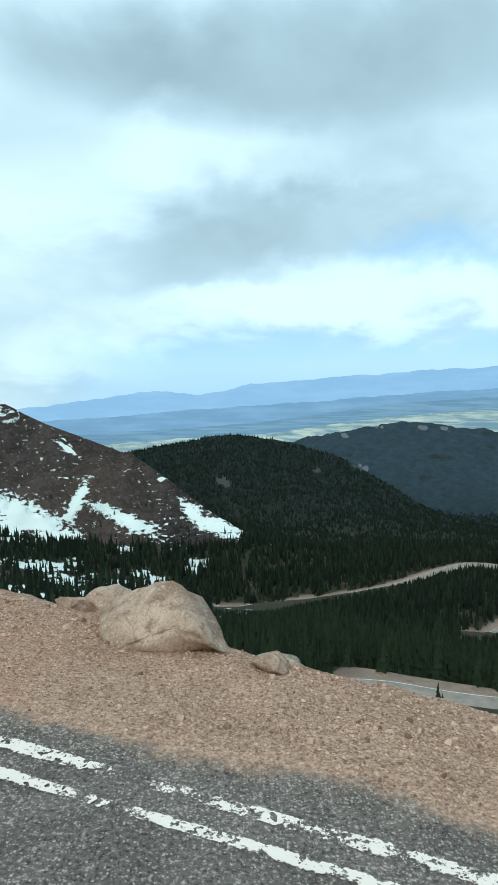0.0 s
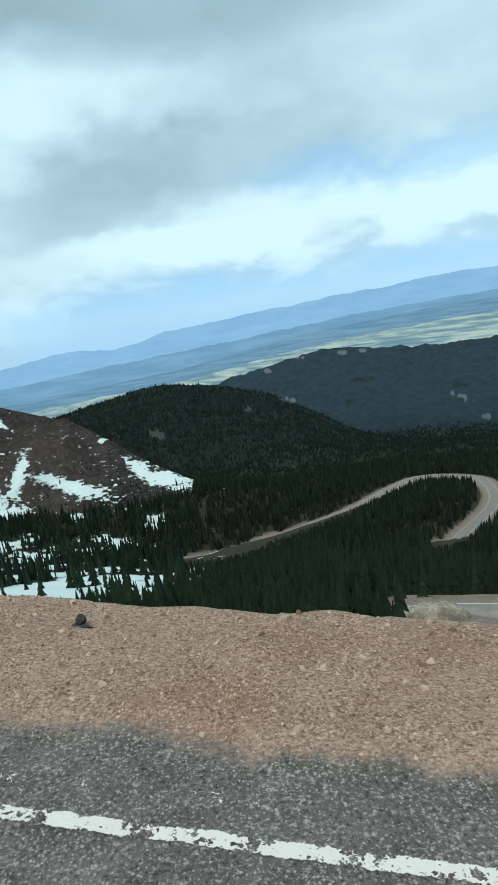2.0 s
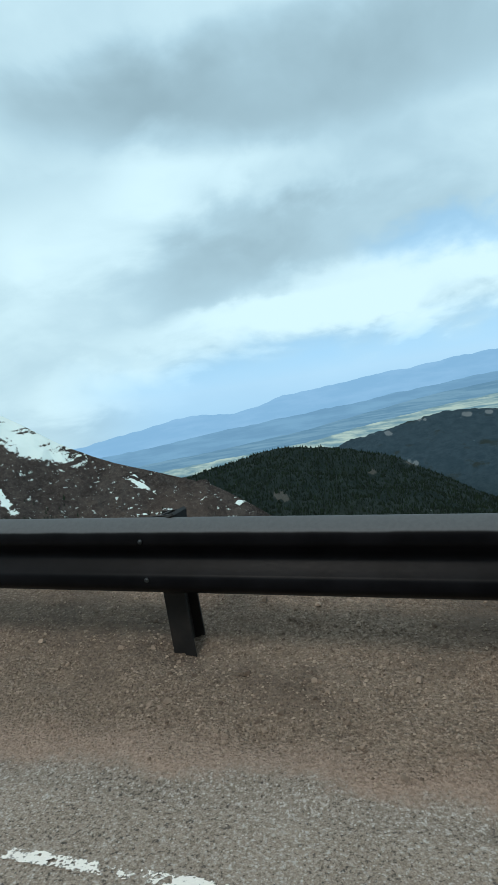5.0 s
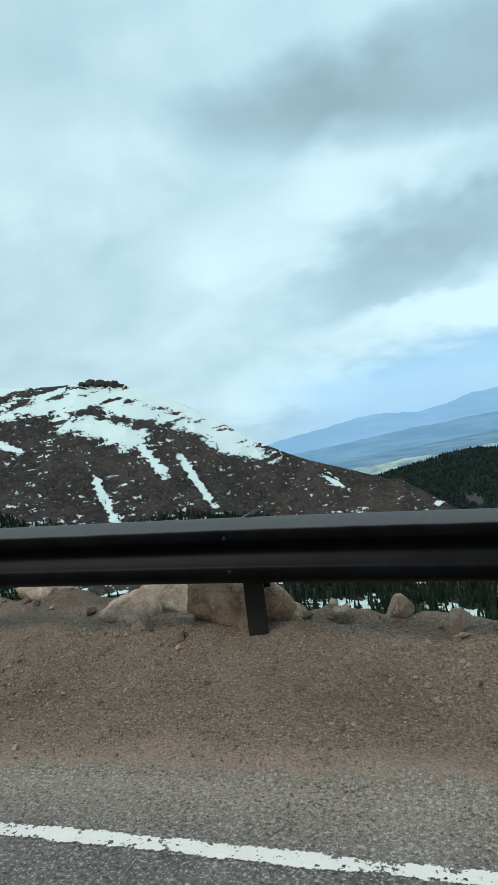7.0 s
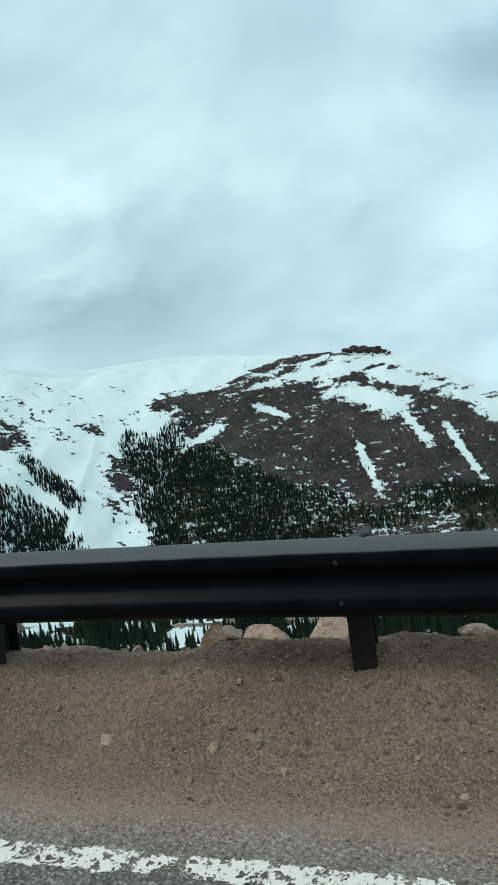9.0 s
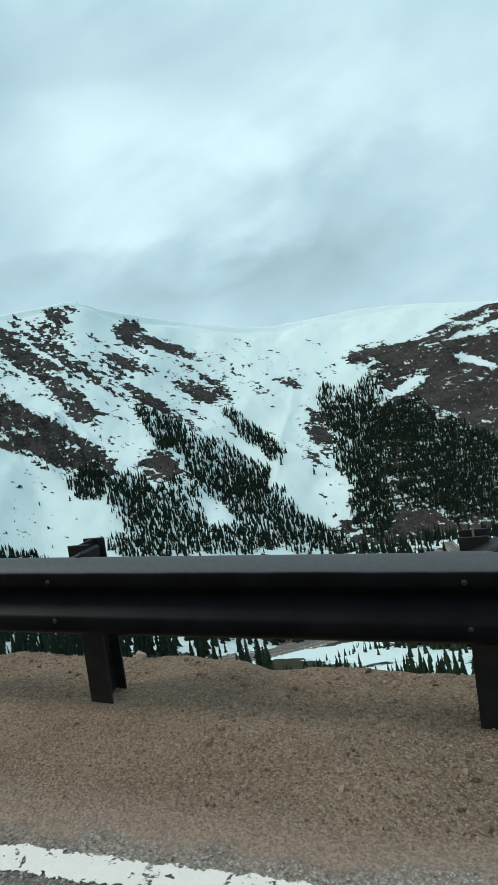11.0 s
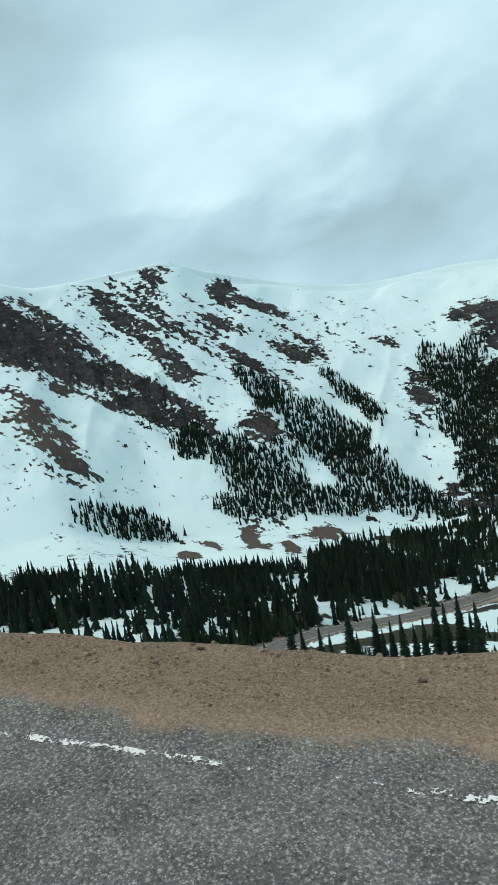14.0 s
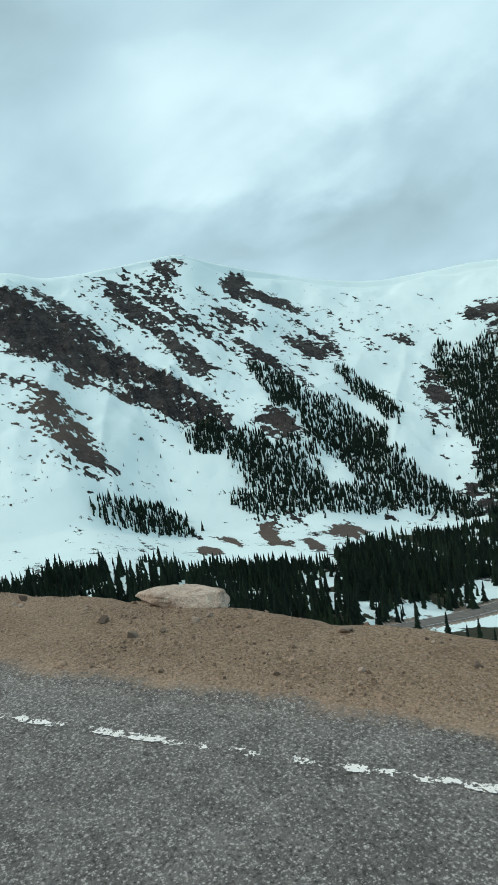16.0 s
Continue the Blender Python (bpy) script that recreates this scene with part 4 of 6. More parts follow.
def pebble_material():
    m, g, out, pos = material("loose_gravel")
    r = g.node("ShaderNodeNewGeometry").outputs["Random Per Island"]
    n = g.noise(pos, 0.35, 4, 0.6)
    col = g.mix(r, (0.072, 0.056, 0.043), (0.36, 0.285, 0.222))
    col = g.mix(g.node("ShaderNodeAttribute", attribute_name="tan").outputs["Fac"], col, g.mix(r, (0.085, 0.058, 0.037), (0.38, 0.262, 0.175)))
    pink = g.mix(r, (0.19, 0.11, 0.078), (0.80, 0.60, 0.47))
    col = g.mix(g.node("ShaderNodeAttribute", attribute_name="pale").outputs["Fac"], col, pink)
    col = g.mix(g.math("MULTIPLY", n, 0.25), col, (0.2, 0.14, 0.1))
    finish(g, out, col, 0.9, spec=0.2)
    return m


M_PEBBLE = pebble_material()

# ---------------------------------------------------------------- land, lower roads, distance
LAND, G = build_land()


def land_z(x, y):
    """Height of the land at arrays x, y inside the visible fan."""
    az, r = polar(np.asarray(x, float), np.asarray(y, float))
    c = np.clip((az - VIS0) / VIS_STEP, 0, len(VIS) - 1.001)
    i = c.astype(int)
    rows = G["r"][i]
    j = np.clip((rows < r[:, None]).sum(1) - 1, 0, rows.shape[1] - 2)
    k = np.arange(len(i))
    r0, r1 = rows[k, j], rows[k, j + 1]
    f = np.clip((r - r0) / np.maximum(r1 - r0, 1e-6), 0, 1)
    z = G["z"][i]
    return z[k, j] * (1 - f) + z[k, j + 1] * f


def lower_road(c, half, name, label, mat):
    d = np.gradient(c[:, :2], axis=0)
    d /= np.linalg.norm(d, axis=1, keepdims=True)
    n = np.stack([d[:, 1], -d[:, 0]], -1)
    offs = np.array([-half - 1.2, -half, -half * 0.96, 0, half * 0.96, half, half + 1.2])
    hs = np.array([-0.7, 0.0, 0.02, 0.08, 0.02, 0.0, -0.7])
    v = np.concatenate([c[:, None, :2] + n[:, None] * offs[None, :, None], np.broadcast_to((c[:, 2:3] + hs[None])[..., None], (len(c), 7, 1))], 2)
    ob = new(name, mesh_np(name, v.reshape(-1, 3), grid_faces(len(c), 7), [mat], True))
    tagged(ob, label, "road", kind="structure")
    for k, off in enumerate((-half * 0.9, half * 0.9)):
        w = np.array([-0.08, 0.08]) + off
        v = np.concatenate([c[:, None, :2] + n[:, None] * w[None, :, None], np.broadcast_to(c[:, None, 2:3] + 0.07, (len(c), 2, 1))], 2)
        part("edge_line", mesh_np("edge_line", v.reshape(-1, 3), grid_faces(len(c), 2), [M_WHITE]), None, ob, "white painted edge line")


M_LOWROAD = plain_material("pale_lower_road", (0.22, 0.20, 0.18), (0.33, 0.30, 0.26), 0.9, scale=0.5)
M_WETROAD = plain_material("damp_lower_road", (0.105, 0.094, 0.082), (0.185, 0.165, 0.145), 0.9, scale=0.5)
for (c, half), nm in zip(ROADS, ("road_1", "road_2", "road_3", "road_4", "road_5")):
    damp = nm in ("road_3", "road_4", "road_5")
    lower_road(c, half, nm, "damp grey road between snowbanks in the valley" if damp else "pale grey mountain road winding through the valley", M_WETROAD if damp else M_LOWROAD)

FAR_EL = [(60, -3.1), (20, -3.25), (15, -2.75), (10, -2.16), (7, -1.9), (4, -2.3), (1.2, -1.95), (-0.2, -1.45), (-1.2, -1.28), (-2.6, -1.42), (-6.4, -0.95), (-11.2, -0.7), (-15.6, -0.42), (-19.6, -0.25), (-24, 0.14), (-27.4, 0.19), (-40, 0.44)]
MID_EL = [(60, -3.86), (20, -4.26), (11, -3.96), (5, -3.56), (0, -3.26), (-6, -2.96), (-12, -2.46), (-18, -2.06), (-24, -1.76), (-30, -1.66), (-40, -1.66)]


def backdrop(name, r0, r1, el0, el1, mat, label, rough):
    az = np.arange(-60.0, 40.0, 0.12)
    n = 7
    f = np.linspace(0, 1, n)
    e0 = keyed(az, el0) if isinstance(el0, list) else np.full(len(az), el0)
    e1 = keyed(az, el1) + (fbm(az * 0.8 + r1, az * 0 + 2, 4) - 0.5) * rough
    r = r0 + (r1 - r0) * f
    z0, z1 = r0 * tan_d(e0), r1 * tan_d(e1)
    z = V0[2] + z0[:, None] * (1 - f) + z1[:, None] * f
    x, y = sheet_xy(az[:, None], r[None, :])
    ob = new(name, mesh_np(name, np.stack([x, y, z], -1).reshape(-1, 3), grid_faces(len(az), n), [mat]))
    return tagged(ob, label, "backdrop", kind="structure")


PLAIN_EL = [(60, -6.3), (12, -6.2), (4, -5.9), (-2, -5.65), (-9, -4.75), (-14, -4.1), (-20, -3.65), (-27, -3.3), (-40, -3.0)]
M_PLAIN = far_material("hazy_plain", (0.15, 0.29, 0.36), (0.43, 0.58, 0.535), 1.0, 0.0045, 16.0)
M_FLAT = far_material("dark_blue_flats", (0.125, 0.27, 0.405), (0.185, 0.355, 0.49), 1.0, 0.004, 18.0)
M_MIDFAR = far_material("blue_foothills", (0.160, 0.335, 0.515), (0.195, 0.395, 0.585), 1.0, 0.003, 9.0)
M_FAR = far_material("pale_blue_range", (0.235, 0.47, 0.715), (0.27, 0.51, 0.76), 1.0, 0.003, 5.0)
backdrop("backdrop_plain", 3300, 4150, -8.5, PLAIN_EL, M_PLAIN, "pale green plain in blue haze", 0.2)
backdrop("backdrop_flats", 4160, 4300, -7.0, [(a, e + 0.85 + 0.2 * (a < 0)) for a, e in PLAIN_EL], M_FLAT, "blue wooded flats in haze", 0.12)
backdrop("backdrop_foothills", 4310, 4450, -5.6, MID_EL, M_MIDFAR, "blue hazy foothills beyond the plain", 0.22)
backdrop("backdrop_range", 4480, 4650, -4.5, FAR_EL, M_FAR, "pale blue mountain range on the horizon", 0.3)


# ---------------------------------------------------------------- trees
def conifer(layers, sides, seed, spread=0.2):
    """A spruce of height 1: tiers of ragged skirts. Triangles."""
    rng = np.random.default_rng(seed)
    v, f = [], []
    for k in range(layers):
        z = 0.06 + 0.86 * (k / layers)
        top = min(1.0, z + (1.55 / layers) * (1.15 - 0.3 * k / layers)) if k < layers - 1 else 1.0
        rad = spread * (1 - 0.9 * (k / layers) ** 1.1) * rng.uniform(0.75, 1.2)
        b = len(v)
        off = rng.normal(0, 0.008, 2)
        v.append((off[0], off[1], top))
        a0 = rng.uniform(0, 6.28)
        for s in range(sides):
            r = rad * (rng.uniform(0.85, 1.25) if s % 2 == 0 else rng.uniform(0.35, 0.65))
            an = a0 + 6.2832 * s / sides + rng.normal(0, 0.12)
            v.append((off[0] + r * math.cos(an), off[1] + r * math.sin(an), z - 0.03 * (s % 2 == 0) + rng.normal(0, 0.012)))
        f += [(b, b + 1 + s, b + 1 + (s + 1) % sides) for s in range(sides)]
    return np.array(v), np.array(f)


def forest(name, x, y, z, h, variants, label, tint):
    """Many trees joined into one mesh."""
    rng = np.random.default_rng(len(x))
    vs, fs, ts, base = [], [], [], 0
    pick = rng.integers(0, len(variants), len(x))
    for k, (tv, tf) in enumerate(variants):
        m = pick == k
        n = int(m.sum())
        if not n:
            continue
        an, w = rng.uniform(0, 6.283, n), rng.uniform(0.8, 1.25, n)
        c, s = np.cos(an) * w * h[m], np.sin(an) * w * h[m]
        px = tv[None, :, 0] * c[:, None] - tv[None, :, 1] * s[:, None] + x[m][:, None]
        py = tv[None, :, 0] * s[:, None] + tv[None, :, 1] * c[:, None] + y[m][:, None]
        pz = tv[None, :, 2] * h[m][:, None] + z[m][:, None] - 0.3
        vs.append(np.stack([px, py, pz], -1).reshape(-1, 3))
        fs.append((tf[None] + (np.arange(n) * len(tv))[:, None, None] + base).reshape(-1, 3))
        ts.append(np.repeat(tint[m], len(tv)))
        base += n * len(tv)
    me = mesh_np(name, np.concatenate(vs), np.concatenate(fs), [M_TREE], False, {"tint": np.concatenate(ts)})
    return tagged(new(name, me), label, "forest", kind="stuff")


def scatter(n, a0, a1, r0, r1, seed, want):
    """Random places on the land, kept by the chance that want gives from the land's own data."""
    rng = np.random.default_rng(seed)
    az = rng.uniform(a0, a1, n)
    r = np.sqrt(rng.uniform(r0 * r0, r1 * r1, n))
    i = np.clip(((az - VIS0) / VIS_STEP).astype(int), 0, len(VIS) - 1)
    j = np.clip((G["r"][i] < r[:, None]).sum(1), 0, G["r"].shape[1] - 1)
    p = want({k: G[k][i, j] for k in ("az", "r", "snow", "wood", "el", "row", "d", "o", "bare")})
    m = rng.random(n) < p
    x, y = sheet_xy(az[m], r[m])
    return x, y, land_z(x, y), rng


SPRUCE_FAR = [conifer(3, 6, k, 0.155) for k in range(4)]
SPRUCE_TINY = [conifer(1, 5, 20 + k, 0.26) for k in range(3)]
SPRUCE_MID = [conifer(6, 8, 40 + k, 0.145 + 0.02 * (k % 3)) for k in range(6)]


LOOKOUTS = ((0.6, -0.2), (-7.0, 2.6), (-12.0, 4.6))  # places on the road that look down on the bends


def headroom(x, y, z):
    """Greatest height of trees that leaves the lower roads in sight."""
    az, r = polar(x, y)
    most = np.full(len(x), 99.0)
    k = sorted(LEFT_ROAD)
    rr = np.interp(az, [q[0] for q in k], [q[1] for q in k])
    zz = np.interp(az, [q[0] for q in k], [q[2] for q in k])
    hide = (az > k[0][0]) & (az < k[-1][0]) & (r < rr)
    most = np.where(hide, np.minimum(most, V0[2] + r * ((zz - V0[2]) / rr - 0.008) - z), most)
    # the bare foot of the snow bowl shows over the valley wood
    line = np.interp(az, [50, 52, 60, 64, 68, 72, 76.6, 80.4, 83.6, 87.6], [-12.9, -13.3, -13.05, -13.2, -13.5, -12.95, -12.2, -10.8, -10.3, -9.8])
    line = line + 1.7 * vnoise(x * 0.45, y * 0.45) ** 2
    most = np.where(az > 50, np.minimum(most, V0[2] + r * tan_d(line) - z), most)
    for (lx, ly), road, slack in ((o, c, s) for o in LOOKOUTS for (c, _), s in zip(ROADS[:2], (0.005, 0.001))):
        ta, td = np.degrees(np.arctan2(x - lx, y - ly)), np.hypot(x - lx, y - ly)
        for q in road[::2]:
            qa, qd = math.degrees(math.atan2(q[0] - lx, q[1] - ly)), math.hypot(q[0] - lx, q[1] - ly)
            hide = (np.abs(ta - qa) < 0.3 + 60 / td) & (td < qd)
            most = np.where(hide, np.minimum(most, 2.3 + td * ((q[2] - 2.3) / qd + slack) - z), most)
    return most


def wood_of(name, sample, lo, hi, variants, label, tint, crop=False):
    x, y, z, rng = sample
    h = rng.uniform(lo, hi, len(x)) * rng.uniform(0.7, 1.1, len(x))
    if crop:
        most = headroom(x, y, z)
        h = np.minimum(h, most * rng.uniform(0.55, 1.0, len(x)))
        m = h > 1.8
        x, y, z, h = x[m], y[m], z[m], h[m]
    forest(name, x, y, z, h, variants, label, (rng.random(len(x)) ** 1.5 * tint[1] + tint[0]) * np.interp(polar(x, y)[0], [5, 35], [1.15, 0.85]))


def glade(q):
    """The open snowy slope between the wood below the road and the brown mountain."""
    x, y = sheet_xy(q["az"], q["r"])
    a = np.degrees(np.arctan2(-(x + 12.0), y - 4.6))
    return (a > np.clip(13.0 - 0.28 * (q["r"] - 108), -3.0, 12.0)) & (q["az"] < 30)


def grow():
    face0 = sum(BANDS[:4])
    # mountain faces
    wood_of("mountain_forest", scatter(190000, -6, 90, 480, 900, 1, lambda q: (q["row"] >= face0) * (q["row"] < G["crest"] - 20) * np.where(q["wood"] > 0.35, q["wood"] * 0.85, 0.003 * (q["el"] < -3))),
            3.0, 8.6, SPRUCE_FAR, "dark spruce forest on the snowy mountain face", (0.12, 0.45))
    # valley floor, far part
    wood_of("valley_forest", scatter(95000, -60, 92, 230, 720, 2, lambda q: ((q["row"] < face0) | (q["az"] < -4)) * (q["row"] <= G["crest"] + 3) * (q["d"] > 8) * q["wood"] * np.where((q["az"] > 57) & (q["r"] > 425), 0.2, 1) * np.where((q["az"] > -10) & (q["r"] < 430), 0, 1) * np.where(q["az"] > 35, 1.0, 0.62) * (1 - 0.9 * (q["snow"] > 0.5) * (q["az"] < 30) - 0.70 * (q["snow"] > 0.5) * (q["az"] >= 30)) * np.where((q["az"] < -26) & (q["d"] < 14), 0, 1)),
            6, 13, SPRUCE_FAR, "dense dark spruce forest on the valley floor", (0.05, 0.8), True)
    wood_of("near_valley_forest", scatter(30000, -10, 92, 215, 430, 5, lambda q: (q["d"] > 8) * q["wood"] * np.where(q["az"] > 35, np.clip(q["d"] / 70, 0.25, 1) * (1 - 0.75 * (q["snow"] > 0.5)), np.where(q["az"] < 20, 0.34, 0.75) * (1 - np.where(q["az"] < 20, 0.95, 0.90) * (q["snow"] > 0.45)))),
            6, 13, SPRUCE_MID, "dark spruce forest on the nearer valley floor", (0.05, 0.8), True)
    # nearer slope below the road
    wood_of("slope_forest", scatter(17000, -62, 92, 70, 240, 3, lambda q: (q["d"] > 7) * (q["o"] > 42) * (q["wood"] > 0.05) * np.where(glade(q), 0.07, 1.0) * np.where(q["az"] > 25, 0.5, 0.75) * (1 - np.where((q["az"] > -16) & (q["az"] < 22) & (q["r"] > 110), 0.975, 0.88) * (q["snow"] > 0.5))),
            4.5, 9.5, SPRUCE_MID, "dark green spruce wood below the road", (0.45, 1.35), True)
    # far wooded hills
    wood_of("hill_forest", scatter(80000, -50, 16, 800, 2300, 4, lambda q: (q["row"] > G["crest"]) * (q["bare"] < 0.4) * np.clip(1.25 - q["r"] / 3000, 0.1, 1)),
            5, 10, SPRUCE_TINY, "far dark forest on the rounded hills", (0, 0.5))


grow()


# ---------------------------------------------------------------- the road and its verge
def strip(u, o, zfun):
    """Points over u x o in road coordinates."""
    p, out, _ = line_at(u)
    q = p[:, None, :] + out[:, None, :] * o[None, :, None]
    uu, oo = np.repeat(u[:, None], len(o), 1), np.repeat(o[None], len(u), 0)
    q[..., 2] += zfun(uu, oo)
    return q, uu, oo


def verge_pale(u):
    """How pink and pale the gravel is along the road."""
    return np.interp(u, [-3, 2.7, 3.0, 9, 11.0, 11.8, 20], [1.0, 1.0, 0.18, 0.18, 0.16, 0.18, 0.18])


def verge_tan(u):
    """How yellow the brown gravel is along the road."""
    return np.interp(u, [7.8, 9.0, 10.5, 12.0], [0.0, 0.35, 0.4, 1.0])


VERGE = {}


def verge_z(u, o):
    """Height above the road's edge of the built verge surface."""
    gu, go, z = VERGE["u"], VERGE["o"], VERGE["z"]
    i = np.clip(np.searchsorted(gu, u) - 1, 0, len(gu) - 2)
    j = np.clip(np.searchsorted(go, o) - 1, 0, len(go) - 2)
    a, b = (u - gu[i]) / (gu[i + 1] - gu[i]), (o - go[j]) / (go[j + 1] - go[j])
    return (z[i, j] * (1 - a) + z[i + 1, j] * a) * (1 - b) + (z[i, j + 1] * (1 - a) + z[i + 1, j + 1] * a) * b


def build_road():
    u = np.arange(-3.6, 19.5, 0.02)
    o = np.concatenate([np.arange(-8.0, -0.4, 0.35), np.arange(-0.3, 0.85, 0.08)])
    q, uu, oo = strip(u, o, lambda a, b: -np.clip(b - 0.45, 0, 3) * 0.25)
    reach = np.interp(uu, [2.6, 3.2, 4.5, 5.4, 6.2, 7, 11, 12], [0.5, 0.28, 0.05, -0.25, -0.1, 0.22, 0.22, 0.40])
    dust = np.clip((oo - reach + 0.3) / 0.4, 0, 1) * np.interp(uu, [2.6, 3.2, 5.2, 6.2, 7, 9, 10, 11.5, 12.5], [0.4, 1.0, 1.25, 1.25, 1.0, 1.0, 1.1, 1.0, 0.5])
    ob = new("road", mesh_np("road", q.reshape(-1, 3), grid_faces(len(u), len(o)), [M_ASPHALT], True, {"dust": dust}))
    tagged(ob, "worn grey asphalt mountain road with coarse aggregate", "road", kind="structure")
    # dirt verge, its brink and the steep bank below it
    u = np.arange(-1.6, 17.6, 0.0095)
    o = np.concatenate([np.arange(0.02, 3.0, 0.045), np.linspace(3.0, 13.0, 30)])
    edge = np.interp(u, [-3, 0, 1.5, 2.5, 3.1, 5.5, 7, 8, 10, 11, 12.5, 14.5, 16], [0.36, 0.36, 0.31, 0.40, 0.24, 0.55, 0.4, 0.33, 0.14, 0.2, 0.25, 0.2, 0.33]) + (fbm(u * 5.0, u * 0 + 9, 4) - 0.5) * 0.3
    def zf(a, b):
        e = np.interp(a, u, edge)
        return verge_height(a, b) + np.clip((b - e) / 0.15, -1.5, 1) * 0.012 + 0.004
    q, uu, oo = strip(u, o, zf)
    VERGE.update(u=u, o=o, z=zf(uu, oo), edge=edge)
    pale = verge_pale(uu)
    rim = (oo - np.interp(uu, u, edge)) / 0.35
    damp = np.interp(uu, [2.6, 3.2, 10.4, 11.2], [0, 1, 1, 0]) * np.clip((oo - 0.75) / 0.35, 0, 1)
    sand = np.interp(uu, [2.6, 3.2, 9, 9.8, 10.6, 12], [0.08, 0.7, 0.7, 1.0, 0.9, 0.15])
    ob = new("verge", mesh_np("verge", q.reshape(-1, 3), grid_faces(len(u), len(o)), [M_GRAVEL], True, {"pale": pale, "rim": rim, "sand": sand, "tan": verge_tan(uu), "damp": damp}))
    tagged(ob, "bare brown granite gravel verge and bank", "ground", kind="structure")


def paint_line(name, u0, u1, off, width, keep, label):
    u = np.arange(u0, u1, 0.02)
    w = width(u) / 2
    p, out, _ = line_at(u)
    wob = (fbm(u * 3.0, u * 0 + off * 9, 3) - 0.5) * 0.03
    wob = wob + np.interp(u, [-3, 0.7, 1.0, 2.6, 3, 5, 5.6, 6.1, 6.6, 7.1, 8.1, 9.2, 10.0, 10.5, 12.6, 13.6, 16], [0, 0, 0.03, -0.03, 0, 0.08, 0.12, 0.06, 0.04, 0.01, 0.06, 0.03, 0.0, 0.02, 0.04, -0.02, -0.02])
    q = np.stack([p + out * (off + wob + f * w)[:, None] for f in (-1.25, -0.75, 0.0, 0.75, 1.25)], 1)
    q[..., 2] += 0.005
    k = keep(u)[:, None] - np.array([[0.5, 0.06, 0.0, 0.06, 0.5]])
    ob = new(name, mesh_np(name, q.reshape(-1, 3), grid_faces(len(u), 5), [M_PAINT], True, {"keep": k}))
    tagged(ob, label, "road marking", kind="structure")


build_road()
paint_line("edge_line", -3, 19, 0.0, lambda u: np.interp(u, [-3, 0, 2.5, 3, 5, 7, 8, 9.2, 9.9, 10.1, 10.2, 11, 12.3, 13.5, 14.2, 16], [0.060, 0.056, 0.06, 0.062, 0.062, 0.068, 0.095, 0.125, 0.125, 0.15, 0.165, 0.12, 0.052, 0.06, 0.052, 0.055]),
           lambda u: np.interp(u, [-3, 0, 0.35, 0.5, 0.62, 0.75, 0.9, 1, 1.3, 1.6, 2.2, 2.6, 3, 5, 5.6, 5.9, 6.05, 6.25, 6.5, 7.4, 8, 8.8, 9.1, 9.6, 10, 12.3, 13.3, 13.76, 13.88, 14.5, 15.4, 16], [0.84, 0.80, 0.62, 0.52, 0.40, 0.42, 0.60, 0.57, 0.55, 0.54, 0.50, 0.64, 0.70, 0.60, 0.50, 0.56, 0.80, 0.82, 0.70, 0.78, 0.74, 0.72, 0.66, 0.7, 0.8, 0.84, 0.72, 0.72, 0.51, 0.52, 0.50, 0.58]), "worn white painted edge line on asphalt")
paint_line("edge_line", -3, 4.4, 0.15, lambda u: 0.075 + 0 * u, lambda u: np.interp(u, [-3, 0, 0.3, 0.6, 1.4, 2, 2.5, 3, 3.6, 4.4], [0.62, 0.62, 0.52, 0.12, 0.1, 0.12, 0.34, 0.70, 0.6, 0.0]), "faded older white edge line")


# ---------------------------------------------------------------- guard rail
RAIL_U0, RAIL_U1, RAIL_TOP, BEAM_H = 3.10, 11.5, 0.85, 0.36
# posts that set the spacing: number, place along the road
POST_N = np.array([-9, 0, 2, 4, 6, 8, 10, 12, 13, 14, 16, 17, 19, 25])
POST_U = np.array([3.50, 5.65, 6.14, 6.65, 7.145, 7.634, 8.09, 8.555, 8.778, 9.052, 9.506, 9.723, 10.135, 11.45])


def rail_o(u):
    """Offset of the beam's face outward of the edge line."""
    return np.interp(u, [3.0, 3.4, 5.6, 6.3, 7.1, 8.1, 8.6, 9.0, 9.5, 10.1, 12], [1.24, 1.24, 1.20, 1.22, 1.42, 1.48, 1.32, 1.00, 1.00, 0.88, 0.90])


def rail_drop(u):
    """How far the beam sags below its usual height."""
    return np.interp(u, [3.25, 3.7, 6.5, 8.0, 8.5, 9.0, 9.6, 10], [0.11, 0.0, 0.0, -0.025, -0.035, -0.04, 0.015, 0.045])


